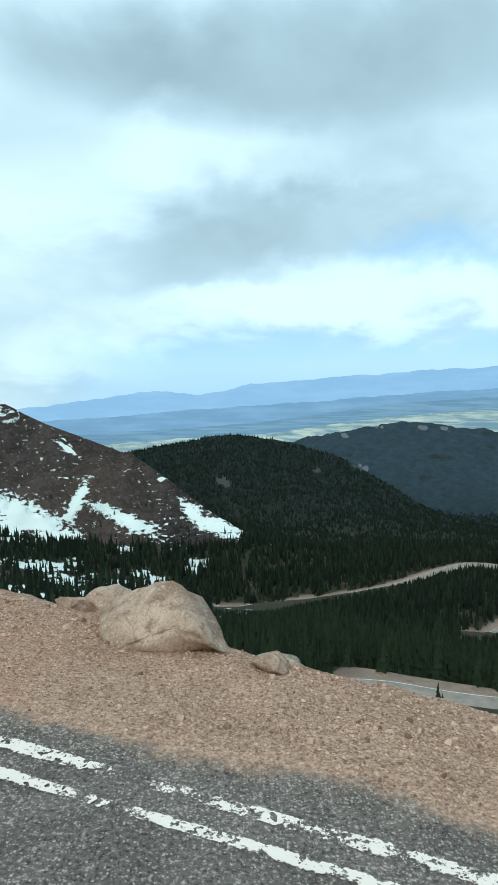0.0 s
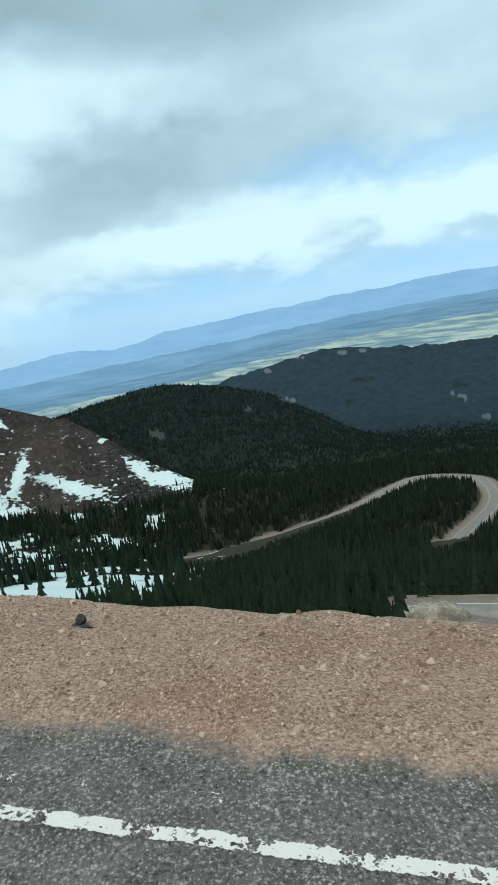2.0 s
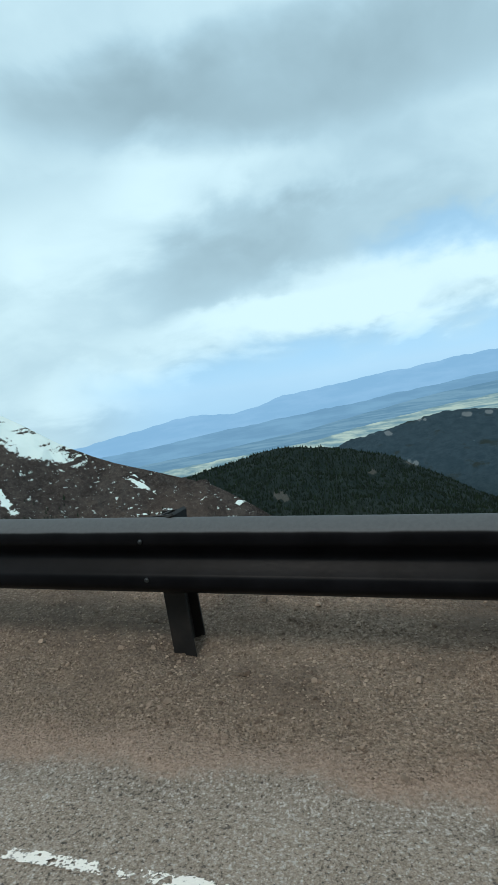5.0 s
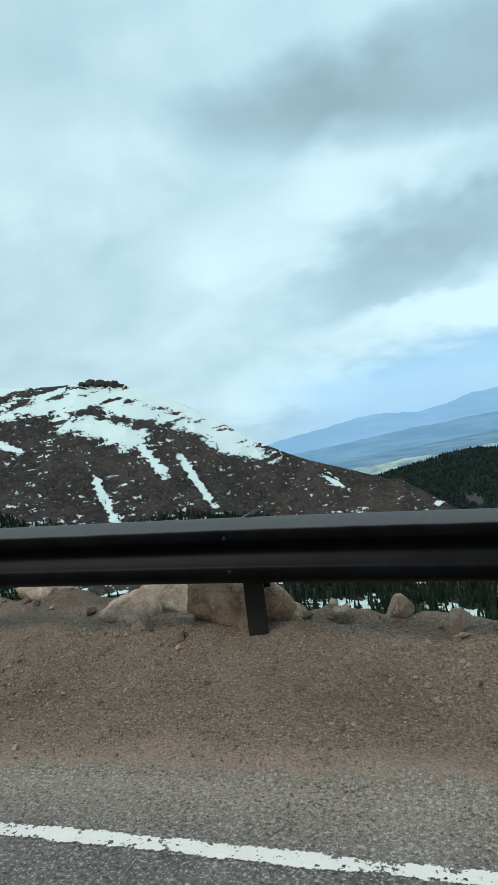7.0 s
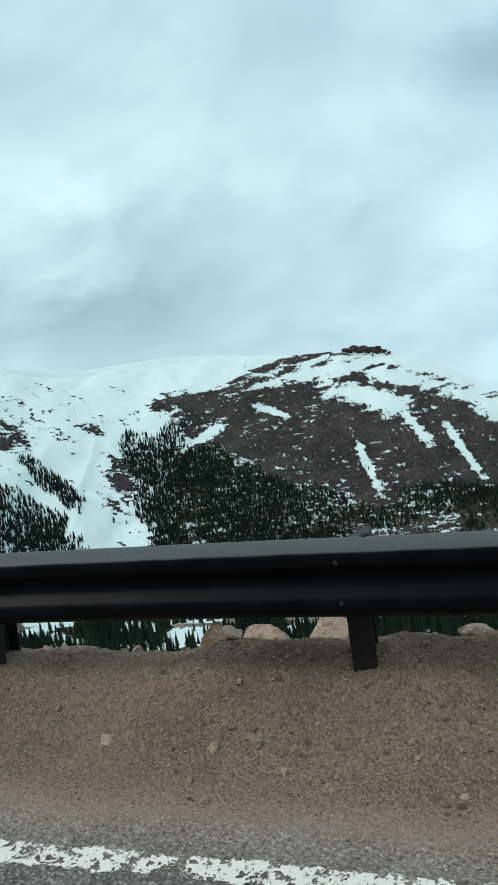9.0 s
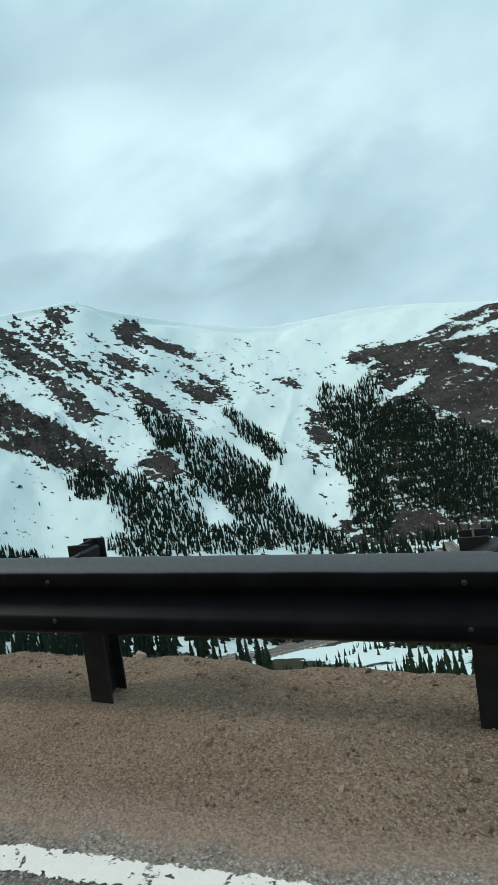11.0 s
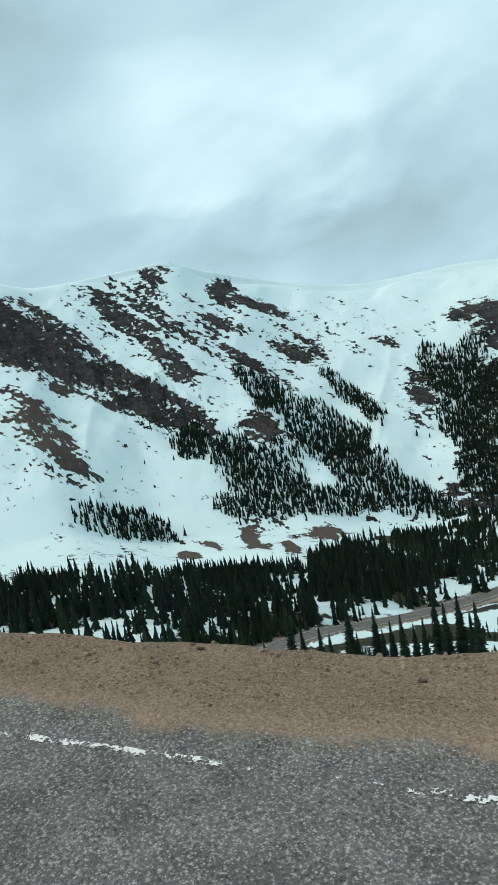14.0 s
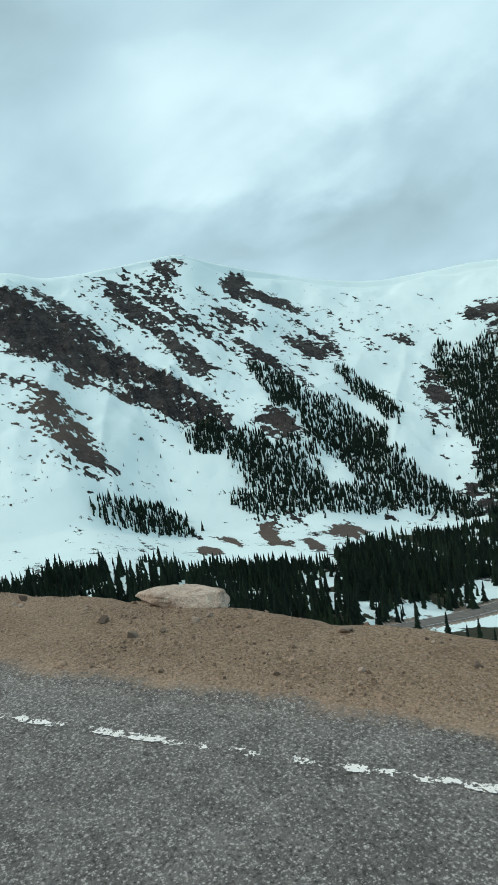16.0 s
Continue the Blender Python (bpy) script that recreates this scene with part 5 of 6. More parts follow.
def build_rail():
    origin = np.array(road_point(RAIL_U0, 1.2, 0))
    rail = new("guard_rail")
    rail.location = origin
    tagged(rail, "dark weathered steel guard rail on black posts beside the road", "guard rail")
    inv = Matrix.Translation(-Vector(origin))
    # W profile, outer skin then inner skin
    d = np.array([0.0, 0.012, 0.075, 0.083, 0.083, 0.075, 0.006, 0.006, 0.075, 0.083, 0.083, 0.075, 0.012, 0.0])
    z = np.array([0.0, 0.004, 0.036, 0.055, 0.085, 0.100, 0.138, 0.174, 0.212, 0.227, 0.257, 0.276, 0.308, 0.312]) * BEAM_H / 0.312
    dd, zz, n = np.concatenate([d, d[::-1] - 0.005]), np.concatenate([z, z[::-1]]), 2 * len(d)
    skylit = (zz < 0.045).astype(float)  # the top roll gets the painted sky light
    k, joints = 0, np.interp(np.arange(-9, 26, 2), POST_N, POST_U)
    joints = np.concatenate([[RAIL_U0], joints[joints > RAIL_U0 + 0.2]])
    for u0, u1 in zip(joints[:-1], joints[1:]):
        u = np.linspace(u0 - 0.02, u1 + 0.02, 14)
        p, out, _ = line_at(u)
        v = p[:, None, :] - origin + out[:, None, :] * (rail_o(u)[:, None] - dd[None] - 0.003 * (k % 2))[..., None]
        v[..., 2] += RAIL_TOP - zz + 0.003 * math.sin(k * 1.7) - rail_drop(u)[:, None]
        i, j = np.arange(len(u) - 1)[:, None], np.arange(n)[None, :]
        f = np.stack([i * n + j, (i + 1) * n + j, (i + 1) * n + (j + 1) % n, i * n + (j + 1) % n], -1).reshape(-1, 4)
        part("beam", mesh_np("beam", v.reshape(-1, 3), f, [M_RAIL], True, {"skylit": np.tile(skylit, len(u))}), None, rail)
        k += 1
    bm = bmesh.new()  # I-section post
    for y in (-0.07, 0.07):
        box(bm, (0.115, 0.012, 1.62), pose(0, y, 0), 0.002)
    box(bm, (0.010, 0.135, 1.62), pose(0, 0, 0))
    post = mesh_bm("post", bm, M_POST)
    bm = bmesh.new()  # spacer block with a sloping top
    box(bm, (0.19, 0.17, 0.34), pose(0, 0, 0), 0.012)
    for v in bm.verts:
        if v.co.z > 0.1:
            v.co.z -= 0.085 * max(0.0, v.co.x + 0.02) / 0.13
        else:
            v.co.x *= 0.7
    block = mesh_bm("spacer_block", bm, M_POST)
    bm = bmesh.new()
    bmesh.ops.create_uvsphere(bm, u_segments=8, v_segments=5, radius=0.012, matrix=Matrix.Diagonal((1, 0.6, 1, 1)))
    bolt = mesh_bm("bolt", bm, M_GALVDARK)
    bm = bmesh.new()  # reflector tab: bent plate with clipped corners
    box(bm, (0.006, 0.075, 0.125), pose(0, 0, 0), 0.002)
    for v in bm.verts:
        if v.co.y > 0:
            v.co.z *= 0.30
    tab = mesh_bm("reflector", bm, M_WHITE)
    bm = bmesh.new()
    box(bm, (0.16, 0.20, 1.75), pose(0, 0, 0), 0.012)
    timber = mesh_bm("timber_post", bm, M_WOOD)
    for u in (3.115, 3.33, 3.53):
        q = part("timber_post", timber, None, rail, "weathered wooden post")
        q.matrix_local = inv @ road_pose(u, float(rail_o(u)) + 0.13, 0) @ pose(0, 0, 0.0, random.uniform(-2, 2), random.uniform(-3, 2), 0)
    for i in range(-8, 26):
        u = float(np.interp(i, POST_N, POST_U))
        m = inv @ road_pose(u, float(rail_o(u)) + 0.16, 0)
        q = part("post", post, None, rail)
        q.matrix_local = m @ pose(0, -0.03, 0.02, random.uniform(-1, 2), random.uniform(-3.0, 2.0), 0)
        q = part("spacer_block", block, None, rail)
        q.matrix_local = m @ pose(-0.02, 0.08, RAIL_TOP - (0.105 if i in (0, 2, 4, 8, 12) else 0.155) - float(rail_drop(u)), 0, -1, 0)
        for zb in (0.09, 0.27):
            q = part("bolt", bolt, None, rail)
            q.matrix_local = m @ pose(0.03, 0.245, RAIL_TOP - zb - float(rail_drop(u)))
    for u in (4.7, 5.65, 6.65, 7.63, 8.56, 9.49, 10.36):
        q = part("reflector", tab, None, rail, "small white reflector tab")
        q.matrix_local = inv @ road_pose(u, float(rail_o(u)) - 0.075, RAIL_TOP - 0.17, 48)
    for i in range(6):
        q = part("bolt", bolt, None, rail)
        q.matrix_local = inv @ road_pose(3.29 + 0.009 * i, float(rail_o(3.3)) - 0.03, RAIL_TOP - 0.16)
    return rail


def build_terminal():
    """Impact head at the rail's end: a box on a slotted guide frame, with a striped plate."""
    u = 3.10
    m0 = road_pose(u, 1.22, -0.125) @ pose(0, 0, 0, 0, -4.5, 0)
    head = new("rail_end_terminal")
    head.matrix_world = m0
    tagged(head, "grey galvanised guard rail end terminal with a striped plate", "rail terminal")
    # guide frame round the beam, ahead of the head
    bm = bmesh.new()
    for z, t in ((0.855, 0.075), (0.43, 0.06)):
        box(bm, (0.97, 0.14, 0.02), pose(0.59, 0.03, z + t * 0.5 * (1 if z > 0.5 else -1)), 0.004)
        box(bm, (0.97, 0.012, t), pose(0.59, 0.10, z), 0.003)
    box(bm, (0.075, 0.014, 0.47), pose(1.05, 0.102, 0.64), 0.003)
    part("guide_frame", bm, M_GALV, head)
    bm = bmesh.new()  # throat that widens from the frame to the head
    box(bm, (0.25, 0.22, 0.50), pose(0.015, -0.002, 0.645), 0.006)
    for v in bm.verts:
        if v.co.x < -0.05:
            v.co.z = 0.645 + (v.co.z - 0.645) * (1.17 if v.co.z > 0.645 else 1.08)
    part("throat", bm, M_GALV, head)
    bm = bmesh.new()  # flared box, its side folded in two panels
    box(bm, (0.21, 0.26, 0.56), pose(-0.215, 0.0, 0.655), 0.012)
    for v in bm.verts:
        if v.co.x < -0.2:
            v.co.z = 0.655 + (v.co.z - 0.655) * (1.12 if v.co.z > 0.655 else 1.0)
            v.co.y *= 1.15
    part("impact_head", bm, M_GALV, head)
    bm = bmesh.new()
    for x in (-0.105, -0.12):
        box(bm, (0.008, 0.03, 0.60), pose(x, 0.122, 0.66), 0.002)
    box(bm, (0.20, 0.02, 0.012), pose(-0.215, 0.140, 0.63, 0, -4, 0), 0.003)
    part("stiffener", bm, M_GALVDARK, head)
    bm = bmesh.new()
    for z, s in ((0.80, 11), (0.46, -19)):
        box(bm, (0.045, 0.04, 0.37), pose(-0.345, 0.12, z, 0, s, 0), 0.006)
    part("plate_strut", bm, M_GALV, head)
    # top plates: the sky's reflection is painted in as paler metal
    bm = bmesh.new()
    box(bm, (0.97, 0.15, 0.006), pose(0.59, 0.03, 0.9055), 0.002)
    box(bm, (0.26, 0.23, 0.006), pose(0.015, 0.0, 0.922, 0, 9.6, 0), 0.002)
    box(bm, (0.22, 0.28, 0.006), pose(-0.215, 0.0, 0.962, 0, 9.5, 0), 0.002)
    part("top_flange", bm, M_GALV_SKYLIT, head, "top flange painted pale for the sky's reflection")
    # no hollow here: a dark plate paints the recess's shade
    bm = bmesh.new()
    box(bm, (0.065, 0.010, 0.17), pose(-0.275, 0.148, 0.80), 0.003)
    part("recess", bm, M_GALVDARK, head, "dark plate standing for the shade in the head's side recess")
    turn = pose(-0.392, 0.0, 0.60, 0, 0, -2)
    bm = bmesh.new()
    box(bm, (0.012, 0.42, 0.70), turn, 0.004)
    part("end_plate", bm, M_GALVDARK, head, "dark steel end plate with yellow diagonal stripes")
    plate = head.children[-1]
    for k in range(4):
        bm = bmesh.new()
        z = -0.30 + 0.12 * k
        lim = lambda q: min(max(q, -0.34), 0.34)
        vs = [bm.verts.new(turn @ Vector((x, y, lim(z + dz)))) for x in (-0.0065, -0.011) for y, dz in ((-0.205, 0.16), (0.205, -0.16), (0.205, -0.105), (-0.205, 0.215))]
        for q in ((0, 1, 2, 3), (7, 6, 5, 4), (0, 4, 5, 1), (1, 5, 6, 2), (2, 6, 7, 3), (3, 7, 4, 0)):
            bm.faces.new([vs[i] for i in q])
        part("stripe", bm, M_YELLOW, plate)
    bm = bmesh.new()
    rod(bm, 0.009, 1.2, pose(0.45, -0.06, 0.27, 0, 80, 0), 8)
    part("anchor_cable", bm, M_POST, head)
    # perforated channel post with a small reflector on top
    sign = new("marker_post")
    sign.matrix_world = road_pose(3.0665, 1.5, -0.245) @ pose(0, 0, 0, 0, -8.5, 0)
    tagged(sign, "tall dark perforated steel marker post beside the rail end", "marker post")
    bm = bmesh.new()
    holes = 50
    for k in range(holes):
        z = 0.03 + 2.1 * k / holes
        box(bm, (0.013, 0.004, 2.1 / holes), pose(-0.011, 0, z))
        box(bm, (0.013, 0.004, 2.1 / holes), pose(0.011, 0, z))
        box(bm, (0.009, 0.004, 0.030), pose(0, 0, z + 0.018))
    for x in (-0.0195, 0.0195):
        box(bm, (0.006, 0.028, 2.1), pose(x, -0.012, 1.05))
        box(bm, (0.014, 0.004, 2.1), pose(x * 1.3, -0.026, 1.05))
    part("channel", bm, M_GALVDARK, sign)
    bm = bmesh.new()
    box(bm, (0.05, 0.03, 0.09), pose(0, -0.01, 2.10), 0.006)
    part("bracket", bm, M_BLACK, sign)
    bm = bmesh.new()
    rod(bm, 0.05, 0.012, pose(-0.035, 0.0, 2.10, 0, 90, 0) @ Matrix.Diagonal((1.0, 0.7, 1, 1)), 16)
    part("reflector", bm, M_ORANGE, sign, "round amber reflector")


build_rail()
build_terminal()


# ---------------------------------------------------------------- rocks
def rock_mesh(seed, size, flat=0.0, sub=3, worn=0.0):
    """A granite block: a sphere cut by a few random planes, then roughened."""
    rng = np.random.default_rng(seed)
    bm = bmesh.new()
    bmesh.ops.create_icosphere(bm, subdivisions=sub, radius=1.0)
    co = np.array([v.co for v in bm.verts])
    for _ in range(11):
        n = rng.normal(0, 1, 3)
        n /= np.linalg.norm(n)
        n = n * np.array([1, 1, 0.8])
        n /= np.linalg.norm(n)
        d = rng.uniform(0.32, 0.72) * (1 - worn) + rng.uniform(0.5, 0.85) * worn
        over = np.maximum(co @ n - d, 0)
        co = co - over[:, None] * n * 0.97
    lump = (fbm(co[:, 0] * 2 + seed, co[:, 1] * 2 + co[:, 2] * 1.7, 4) - 0.5) * (1 + 0.8 * worn) + 0.5 * (0.25 - np.abs(fbm(co[:, 0] * 3.1 + seed * 3, co[:, 1] * 3.3 - co[:, 2] * 2.9, 3) - 0.5))
    co = co * (1 + 0.30 * lump + 0.26 * (fbm(co[:, 0] * 7 + seed, co[:, 1] * 7 + co[:, 2] * 6, 3) - 0.5))[:, None]
    co[:, 2] = np.where(co[:, 2] > 0, co[:, 2] * (1 - flat), co[:, 2] * 0.7)
    co = co / np.abs(co).max(0) * np.array(size) / 2
    for v, c in zip(bm.verts, co):
        v.co = c
    return bm


def boulder(seed, u, o, w, h, mat, label, depth=0.8, turn=0.0, flat=0.2, worn=0.4, sub=4, sink=0.0, crest=None):
    bm = rock_mesh(seed, (w * 1.08, w * depth, h * 1.7), flat, sub, worn)
    if crest:  # heights of the upper side along its length
        for v in bm.verts:
            if v.co.z > 0:
                v.co.z *= float(np.interp(v.co.x / (w * 0.54), [-1, -0.7, -0.15, 0.3, 1], crest))
    ob = new("boulder" if w > 0.2 else "stone", mesh_bm("boulder", bm, mat, True))
    z = float(verge_height(np.array([u]), np.array([o]))[0])
    ob.matrix_world = road_pose(u, o + w * depth * 0.35, z + h * 0.15 - sink, turn) @ pose(0, 0, 0, 0, -4, 0)
    return tagged(ob, label, "boulder" if w > 0.2 else "stone", "rocks along the verge")


# along the road, outward offset, width, height: the larger rocks on the brink
ROCKS_PINK = [(0.28, 1.5, 0.25, 0.07), (0.12, 1.13, 0.23, 0.09), (0.24, 1.37, 0.38, 0.13), (5.6, 1.61, 0.25, 0.12),
              (5.67, 1.52, 0.13, 0.1), (2.53, 1.05, 0.1, 0.08), (2.49, 1.17, 0.09, 0.07), (2.73, 0.9, 0.07, 0.03), (9.16, 1.68, 0.3, 0.17), (9.12, 1.58, 0.32, 0.13), (9.08, 1.54, 0.35, 0.13), (9.19, 0.71, 0.09, 0.06), (9.13, 0.7, 0.08, 0.05), (2.09, 1.36, 0.08, 0.05), (8.57, 1.62, 0.11, 0.09), (9.73, 0.5, 0.1, 0.07), (6.32, 1.52, 0.19, 0.09), (6.84, 1.72, 0.37, 0.15), (6.87, 1.5, 0.36, 0.22), (6.24, 1.9, 0.60, 0.09), (7.26, 1.83, 0.44, 0.18), (7.25, 2.16, 0.46, 0.18), (7.37, 2.48, 0.46, 0.1), (7.06, 1.95, 0.18, 0.14),
              (7.02, 1.71, 0.17, 0.15), (8.01, 2.19, 0.46, 0.17), (8.25, 1.98, 0.46, 0.17), (10.08, 1.02, 0.13, 0.11), (10.15, 0.92, 0.15, 0.08), (3.05, 1.29, 0.06, 0.07), (3.03, 1.17, 0.14, 0.13)]
ROCKS_GREY = [(8.71, 1.23, 0.13, 0.1), (8.69, 1.04, 0.17, 0.11), (8.66, 1.25, 0.12, 0.1), (8.51, 1.44, 0.28, 0.17), (8.75, 1.09, 0.08, 0.07), (6.74, 0.99, 0.07, 0.06), (6.98, 1.68, 0.17, 0.13), (7.10, 1.93, 0.15, 0.13), (7.23, 1.62, 0.16, 0.1), (8.06, 2.05, 0.26, 0.09), (8.99, 1.5, 0.19, 0.06), (9.82, 1.1, 0.19, 0.1), (9.83, 0.94, 0.19, 0.09)]
CLODS = [(10.16, 0.80, 0.17, 0.04), (10.11, 0.75, 0.15, 0.035), (10.10, 0.57, 0.11, 0.03), (10.13, 0.84, 0.16, 0.05), (10.05, 0.85, 0.24, 0.04), (1.48, 0.81, 0.08, 0.04), (10.24, 1.0, 0.18, 0.08)]
for k, (u, o, w, h) in enumerate(ROCKS_PINK):
    boulder(k + 1, u, o, w, h, M_BOULDER, "pale pink granite rock at the brink of the verge", turn=RNG.uniform(-20, 20), sub=3 if w < 0.2 else 4)
for k, (u, o, w, h) in enumerate(ROCKS_GREY):
    boulder(k + 31, u, o, w, h, M_BOULDER if u < 2.9 else M_BOULDER_GREY, "pink granite stone lying on the verge" if u < 2.9 else "grey brown granite rock lying on the verge", turn=RNG.uniform(-20, 20), sub=3 if w < 0.2 else 4)
for k, (u, o, w, h) in enumerate(CLODS):
    boulder(k + 81, u, o, w, h, M_CLOD, "dark brown clod of earth on the verge", turn=RNG.uniform(-40, 40), worn=0.8)
boulder(60, 0.212, 1.06, 1.12, 0.33, M_BOULDER, "large pale angular granite boulder at the road's brink", 0.8, -8, 0.1, worn=0.15, sink=0.07, crest=(0.35, 0.95, 1.2, 0.95, 0.5))
boulder(61, 7.16, 1.67, 0.72, 0.33, M_ROCKORANGE, "large rounded orange granite boulder behind the rail", 0.7, 0, 0.1, 1.0)
boulder(62, 14.90, 1.15, 0.64, 0.28, M_ROCKORANGE, "brown granite boulder on the gravel brink", 0.8, 10, 0.2, 0.9)
boulder(63, 16.26, 1.30, 0.62, 0.09, M_BOULDER, "flat pale granite slab on the gravel brink", 0.8, 0, 0.3)
boulder(67, 10.18, 1.07, 0.41, 0.14, M_ROCKDARK, "dark brown rounded boulder under the rail", 0.8, 0, 0.1, 0.7)


def smooth_rock(seed, size):
    """A weathered boulder: a rounded block with broad swells and few dents."""
    bm = bmesh.new()
    bmesh.ops.create_icosphere(bm, subdivisions=4, radius=1.0)
    co = np.array([v.co for v in bm.verts])
    co = np.sign(co) * np.abs(co) ** 0.8
    swell = fbm(co[:, 0] * 1.3 + seed, co[:, 1] * 1.3 + co[:, 2] * 1.1, 2) - 0.5
    seam = np.abs(fbm(co[:, 0] * 1.6 + seed * 3, co[:, 1] * 1.4 - co[:, 2] * 2.2, 3) - 0.5)
    co = co * (1 + 0.30 * swell - 0.10 * np.clip(0.05 - seam, 0, 1) / 0.05 + 0.05 * (fbm(co[:, 0] * 8 + seed, co[:, 1] * 8 + co[:, 2] * 7, 3) - 0.5))[:, None]
    co = co / np.abs(co).max(0) * np.array(size) / 2
    for v, c in zip(bm.verts, co):
        v.co = c
    return bm


def knoll_rock(seed, x, y, z, w, h, depth, lean, label):
    """A large weathered boulder on the knoll below the road."""
    ob = new("knoll_boulder", mesh_bm("knoll_boulder", smooth_rock(seed, (w, depth, h * 2.1)), M_KNOLL, True))
    ob.matrix_world = pose(x, y, z + h * 0.02, 0, lean, 0)
    return tagged(ob, label, "boulder", "boulders on the knoll")


knoll_rock(71, -2.3, 48.3, -21.75, 4.3, 1.35, 2.6, -4, "long rounded grey granite boulder on the knoll")
knoll_rock(72, 1.9, 50.5, -22.75, 5.0, 1.9, 3.2, 5, "high domed grey granite boulder on the knoll")
knoll_rock(73, 1.0, 45.0, -21.35, 6.6, 1.45, 3.0, 6, "broad low grey granite boulder before two others")
knoll_rock(74, 9.4, 45.2, -22.7, 5.4, 1.0, 2.8, 3, "low flat granite boulder on pale ground")
knoll_rock(75, -10.5, 49.0, -20.6, 1.4, 0.8, 1.0, 0, "small pale granite block on the knoll")
knoll_rock(76, 3.9, 43.8, -21.8, 1.2, 0.6, 1.0, 0, "small pale granite block on the knoll")



def debris(u, o):
    """A crumpled scrap of black rubber: a bent slab with a curled flap."""
    z = float(verge_height(np.array([u]), np.array([o]))[0])
    bm = rock_mesh(90, (0.13, 0.08, 0.05), 0.2, 3, 0.0)
    flap = rock_mesh(91, (0.075, 0.05, 0.065), 0.0, 3, 0.0)
    bmesh.ops.translate(flap, verts=flap.verts, vec=(0.012, 0.0, 0.028))
    me = mesh_bm("scrap", flap, M_BLACK)
    bm.from_mesh(me)
    ob = new("rubber_scrap", mesh_bm("rubber_scrap", bm, M_BLACK))
    ob.matrix_world = road_pose(u, o, z + 0.015)
    return tagged(ob, "crumpled scrap of black rubber on the gravel", "debris")


debris(2.21, 1.19)


def shrub(seed, u, o, w, h):
    """A low dense bush: short twigs and many small leaves with an uneven outline."""
    rng = np.random.default_rng(seed)
    bush = new("shrub")
    z = float(verge_height(np.array([u]), np.array([o]))[0])
    bush.matrix_world = road_pose(u, o, z - 0.01)
    bm = bmesh.new()
    for k in range(9):
        rod(bm, 0.003, h, pose(rng.normal(0, w * 0.15), rng.normal(0, w * 0.12), h * 0.45, rng.normal(0, 35), rng.normal(0, 35), 0), 5)
    part("twigs", bm, M_BARK, bush)
    n = 1100
    a, q = rng.uniform(0, 6.283, n), rng.random(n) ** 0.5
    lump = 0.75 + 0.35 * np.sin(a * 3 + seed) * rng.random(n)
    c = np.stack([np.cos(a) * q * w * 0.5 * lump, np.sin(a) * q * w * 0.4 * lump, h * (0.12 + rng.random(n) * (1.05 - q ** 2) * lump)], -1)
    v = c[:, None, :] + rng.normal(0, 0.016, (n, 3, 3))
    t = np.repeat(rng.random(n), 3)
    part("leaves", mesh_np("leaves", v.reshape(-1, 3), np.arange(3 * n).reshape(-1, 3), [M_SHRUB], False, {"tint": t}), None, bush)
    return tagged(bush, "low dull olive bush on the gravel verge", "shrub")


shrub(5, 6.73, 1.42, 0.27, 0.085)


# a blunt lump with a tilted top face, and a plain chip, both open below
LUMP = (np.array([(1, 0.1, 0), (-0.1, 1, 0), (-1, -0.1, 0), (0.1, -1, 0), (0.55, 0.45, 0.8), (-0.55, 0.35, 0.75), (-0.1, -0.6, 0.7)], float),
        np.array([(0, 1, 4), (1, 5, 4), (1, 2, 5), (2, 6, 5), (2, 3, 6), (3, 0, 6), (0, 4, 6), (4, 5, 6)]))
CHIP = (np.array([(1, 0.1, 0), (-0.1, 1, 0), (-1, -0.1, 0), (0.1, -1, 0), (0.15, 0.1, 0.9)], float),
        np.array([(0, 1, 4), (1, 2, 4), (2, 3, 4), (3, 0, 4)]))


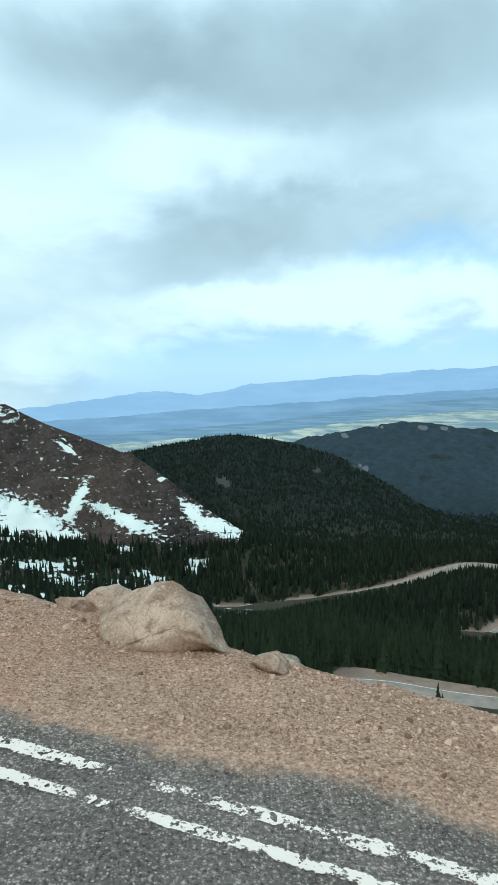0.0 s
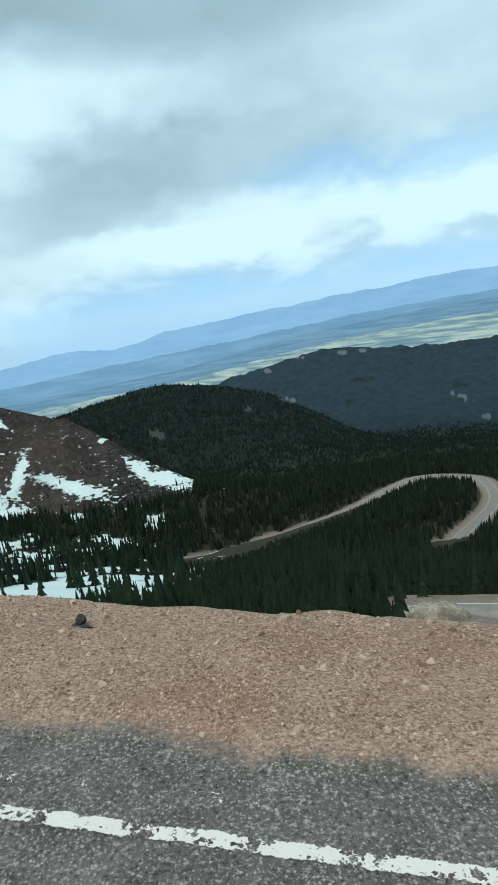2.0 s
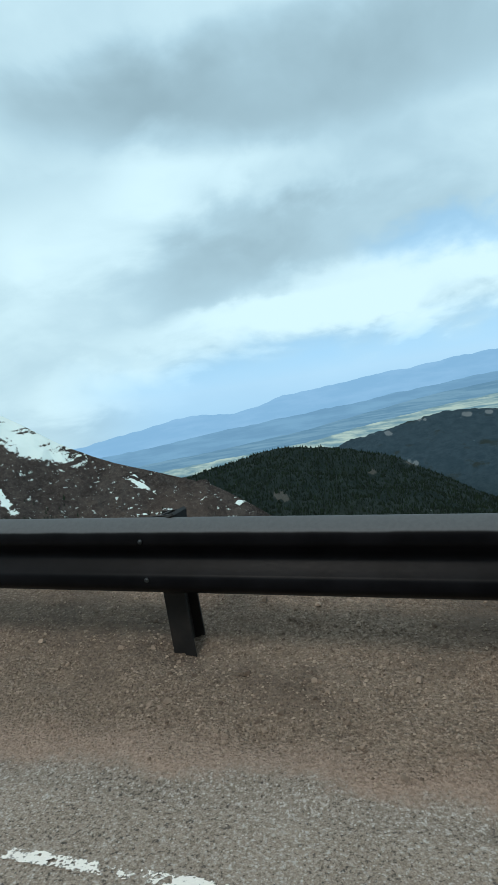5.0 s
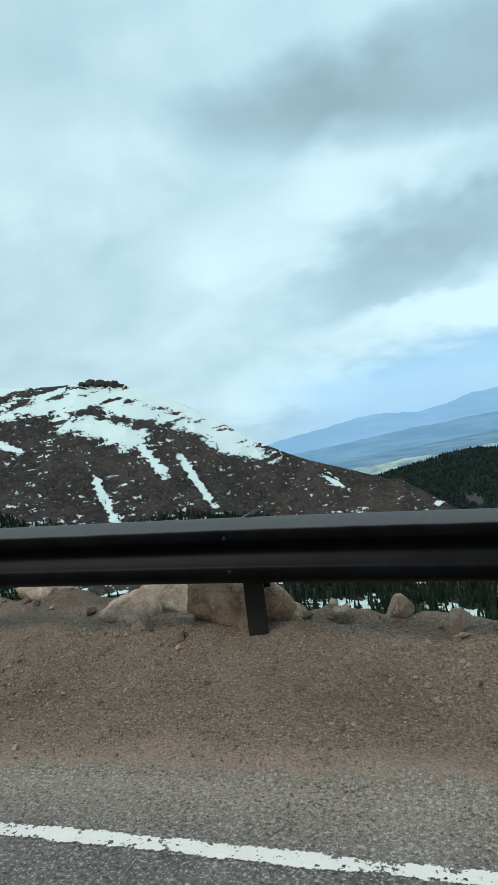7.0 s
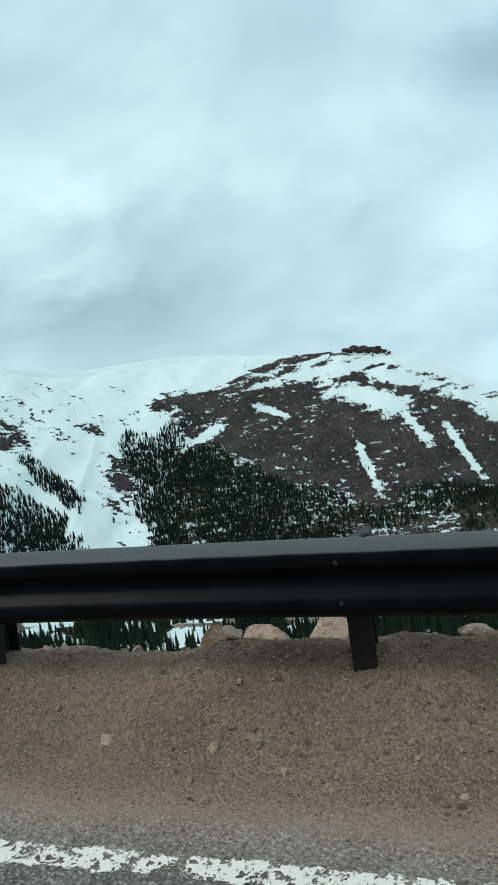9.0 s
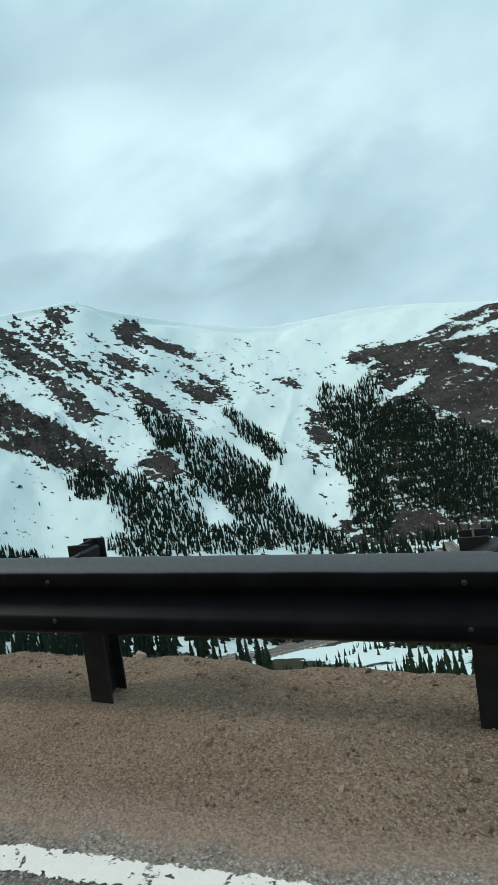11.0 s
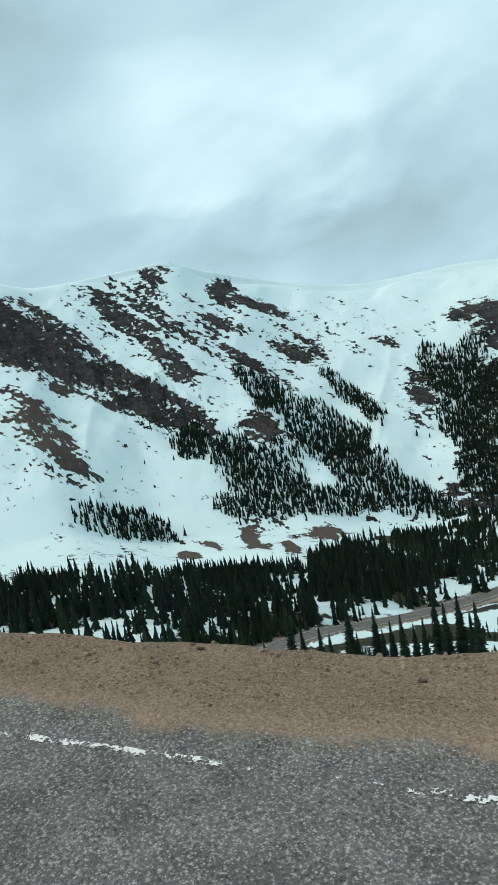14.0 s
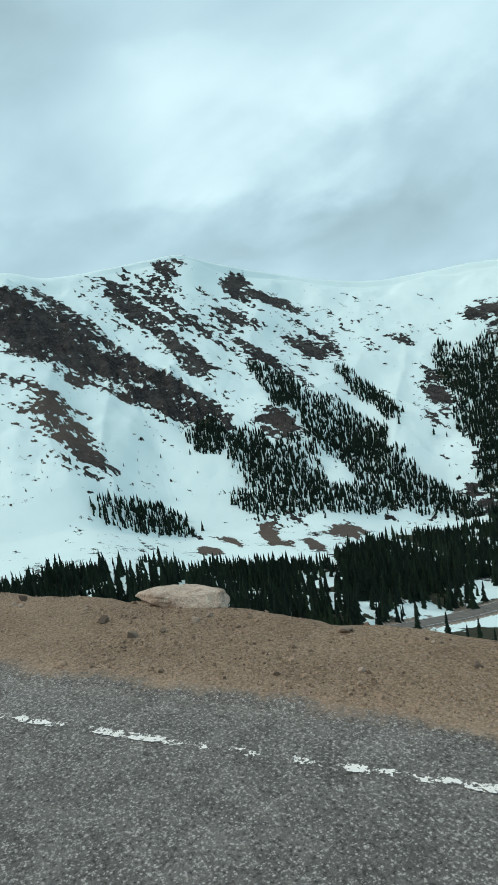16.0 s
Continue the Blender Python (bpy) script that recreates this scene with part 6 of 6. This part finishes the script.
def gravel(n, seed, name, label, shape, low, spread, high):
    """Loose stones strewn on the verge, half sunk in it, joined."""
    rng = np.random.default_rng(seed)
    u = rng.uniform(-0.8, 17.0, n)
    o = 0.34 + rng.beta(1.25, 1.5, n) * 1.9
    # gathered in loose drifts, bare dirt between them
    drift = fbm(u * 9.0 + 3, o * 1.6, 3) + 0.12 * np.interp(u, [2.7, 3.2, 10.5, 11.5], [1, 0, 0, -0.2])
    keep = rng.random(n) < np.clip((drift - 0.41) * 6.0, np.interp(u, [2.7, 3.2, 10.5, 11.5], [0.3, 0.07, 0.07, 0.2]), 1.0)
    # off the asphalt, and none far down the bank
    keep &= (o > np.interp(u, VERGE["u"], VERGE["edge"]) + 0.08) & (o < np.interp(u, BRINK_U, BRINK_O) + 0.16)
    u, o = u[keep], o[keep]
    n = len(u)
    s = np.clip(low + spread * rng.pareto(2.3, n), low, high)
    p, out, _ = line_at(u)
    z = p[:, 2] + verge_z(u, o)
    c = p[:, :2] + out[:, :2] * o[:, None]
    tv, tf = shape
    k = len(tv)
    v = tv[None] * rng.uniform(0.7, 1.2, (n, k, 1)) * s[:, None, None] * np.array([1.15, 1.0, 1.0])
    a = rng.uniform(0, 6.283, n)
    x = v[..., 0] * np.cos(a)[:, None] - v[..., 1] * np.sin(a)[:, None] + c[:, :1]
    y = v[..., 0] * np.sin(a)[:, None] + v[..., 1] * np.cos(a)[:, None] + c[:, 1:]
    pts = np.stack([x, y, v[..., 2] + z[:, None] + s[:, None] * 0.05], -1)
    f = (tf[None] + (np.arange(n) * k)[:, None, None]).reshape(-1, 3)
    me = mesh_np(name, pts.reshape(-1, 3), f, [M_PEBBLE], False, {"pale": np.repeat(verge_pale(u), k), "tan": np.repeat(verge_tan(u), k)})
    tagged(new(name, me), label, "gravel", kind="stuff")


gravel(60000, 11, "gravel", "loose pink and brown granite gravel", LUMP, 0.0060, 0.0036, 0.020)
gravel(420000, 13, "grit", "fine pink and brown granite grit", CHIP, 0.0042, 0.0022, 0.0095)


def cobbles(n, seed, u0, u1, brink, low):
    """Fist-sized stones on the verge, joined, each with many facets."""
    rng = np.random.default_rng(seed)
    shapes = []
    for k in range(5):
        bm = rock_mesh(200 + k, (1.0, 0.85, 0.75), 0.1, 2)
        bm.verts.ensure_lookup_table()
        shapes.append((np.array([v.co for v in bm.verts]), np.array([[v.index for v in f.verts] for f in bm.faces])))
        bm.free()
    u = rng.uniform(u0, u1, n)
    bo = np.interp(u, BRINK_U, BRINK_O)
    o = np.where(rng.random(n) < brink, bo + rng.normal(-0.02, 0.16, n), 0.68 + rng.random(n) * (bo - 0.55))
    s = np.clip(low + low * rng.pareto(2.2, n), 0.02, low * 3.8)
    p, out, _ = line_at(u)
    z = p[:, 2] + verge_z(u, o)
    c = p[:, :2] + out[:, :2] * o[:, None]
    vs, fs, ps, base = [], [], [], 0
    shade = verge_pale(u)
    for k in range(n):
        tv, tf = shapes[k % 5]
        ps.append(np.full(len(tv), shade[k]))
        a = rng.uniform(0, 6.283)
        x, y = tv[:, 0] * math.cos(a) - tv[:, 1] * math.sin(a), tv[:, 0] * math.sin(a) + tv[:, 1] * math.cos(a)
        vs.append(np.stack([c[k, 0] + x * s[k], c[k, 1] + y * s[k], z[k] + (tv[:, 2] + 0.12) * s[k]], -1))
        fs.append(tf + base)
        base += len(tv)
    me = mesh_np("cobbles", np.concatenate(vs), np.concatenate(fs), [M_PEBBLE], False, {"pale": np.concatenate(ps)})
    tagged(new("cobbles", me), "scattered fist-sized granite stones on the verge", "stones", kind="stuff")


cobbles(900, 12, -1.5, 17.5, 0.55, 0.022)
cobbles(260, 14, 5.6, 10.4, 0.85, 0.036)


def summit_rocks():
    """Dark crags on the brown peak's top."""
    for k, (az, w, h) in enumerate([(30.7, 9, 5), (30.1, 12, 8), (29.4, 11, 9), (28.8, 10, 7.5), (28.2, 12, 8.5), (27.7, 8, 5.5), (29.1, 9, 9.5), (27.3, 6, 4)]):
        x, y = sheet_xy(np.array([az]), keyed(np.array([az]), CREST_R) - 4)
        z = float(land_z(x, y)[0])
        ob = new("summit_crag", mesh_bm("summit_crag", rock_mesh(300 + k, (w * 1.15, w, h * 1.3), 0.0, 3), M_CRAG, False))
        ob.location = (float(x[0]), float(y[0]), z + h * 0.25)
        tagged(ob, "dark brown rock crag on the snowy summit", "rock", "summit crags")


M_CRAG = granite_material("dark_crag", (0.035, 0.027, 0.023), (0.09, 0.068, 0.056))
summit_rocks()


# ---------------------------------------------------------------- single spruces beside the lower road
def spruce_thing(seed, h):
    """A spruce with a tapered trunk and a crown of drooping, ragged branches."""
    rng = np.random.default_rng(seed)
    tree = new("spruce_tree")
    bm = bmesh.new()
    bmesh.ops.create_cone(bm, cap_ends=True, segments=8, radius1=0.16, radius2=0.02, depth=h, matrix=pose(0, 0, h / 2))
    part("trunk", bm, M_BARK, tree)
    v, f = [], []
    tiers = 26
    for k in range(tiers):
        z = h * (0.10 + 0.88 * k / tiers)
        reach = 0.17 * h * (1 - 0.93 * (k / tiers) ** 0.9)
        for b in range(8):
            a = b * 0.785 + k * 0.41 + rng.normal(0, 0.15)
            r = reach * rng.uniform(0.55, 1.15)
            w = 0.16 * r + 0.10
            dx, dy = math.cos(a), math.sin(a)
            drop = r * rng.uniform(0.25, 0.5)
            i = len(v)
            v += [(0, 0, z + 0.15), (dx * r * 0.55 - dy * w, dy * r * 0.55 + dx * w, z - drop * 0.55), (dx * r, dy * r, z - drop * 0.8),
                  (dx * r * 0.55 + dy * w, dy * r * 0.55 - dx * w, z - drop * 0.55), (dx * r * 0.5, dy * r * 0.5, z - drop * 0.55 - 0.22)]
            f += [(i, i + 1, i + 2), (i, i + 2, i + 3), (i + 1, i + 4, i + 2), (i + 4, i + 3, i + 2)]
    v = np.array(v)
    part("crown", mesh_np("crown", v, np.array(f), [M_TREE], False, {"tint": np.full(len(v), rng.uniform(0.1, 0.5))}), None, tree)
    return tagged(tree, "tall narrow dark green spruce on the slope below", "tree", "single spruces")


# places of the single spruces: x, y and height of the top
SPRUCES = [(-199.2, 42.3, -29.9), (-227.4, 60.7, -45.5), (-220.3, 68.7, -40.8), (-214.2, 71.2, -41.5), (-209.8, 69.6, -44.6), (-205.9, 71.6, -40.9), (-201.6, 71.1, -41.8), (-197.9, 73.7, -35.9), (-194.2, 72.7, -36.3), (-190.8, 73.1, -33.7), (-186.5, 71.5, -36.1), (-184.2, 70.7, -33.3), (-198.9, 47.9, -34.0), (-195.2, 47.5, -34.2), (-220.6, 70.7, -48.4), (-231.4, 49.2, -45.3), (-226.9, 50.8, -45.5), (-205.6, 77.0, -43.5), (-207.7, 70.2, -42.4), (5.4, 47.4, -20.6), (-5.8, 52.3, -21.8), (-4.6, 52.2, -21.5)]
first = [spruce_thing(500 + k, 9.0) for k in range(3)]
for k, (x, y, top) in enumerate(SPRUCES):
    base = float(land_z(np.array([x]), np.array([y]))[0]) - 0.2
    h = min(max(top - base, 1.4), 13.0)
    m = pose(x, y, top - h, 0, 0, k * 71) @ Matrix.Diagonal((h / 9.0,) * 3 + (1,))
    t = first[k] if k < 3 else copy_thing(first[k % 3], Matrix())
    t.matrix_basis = m
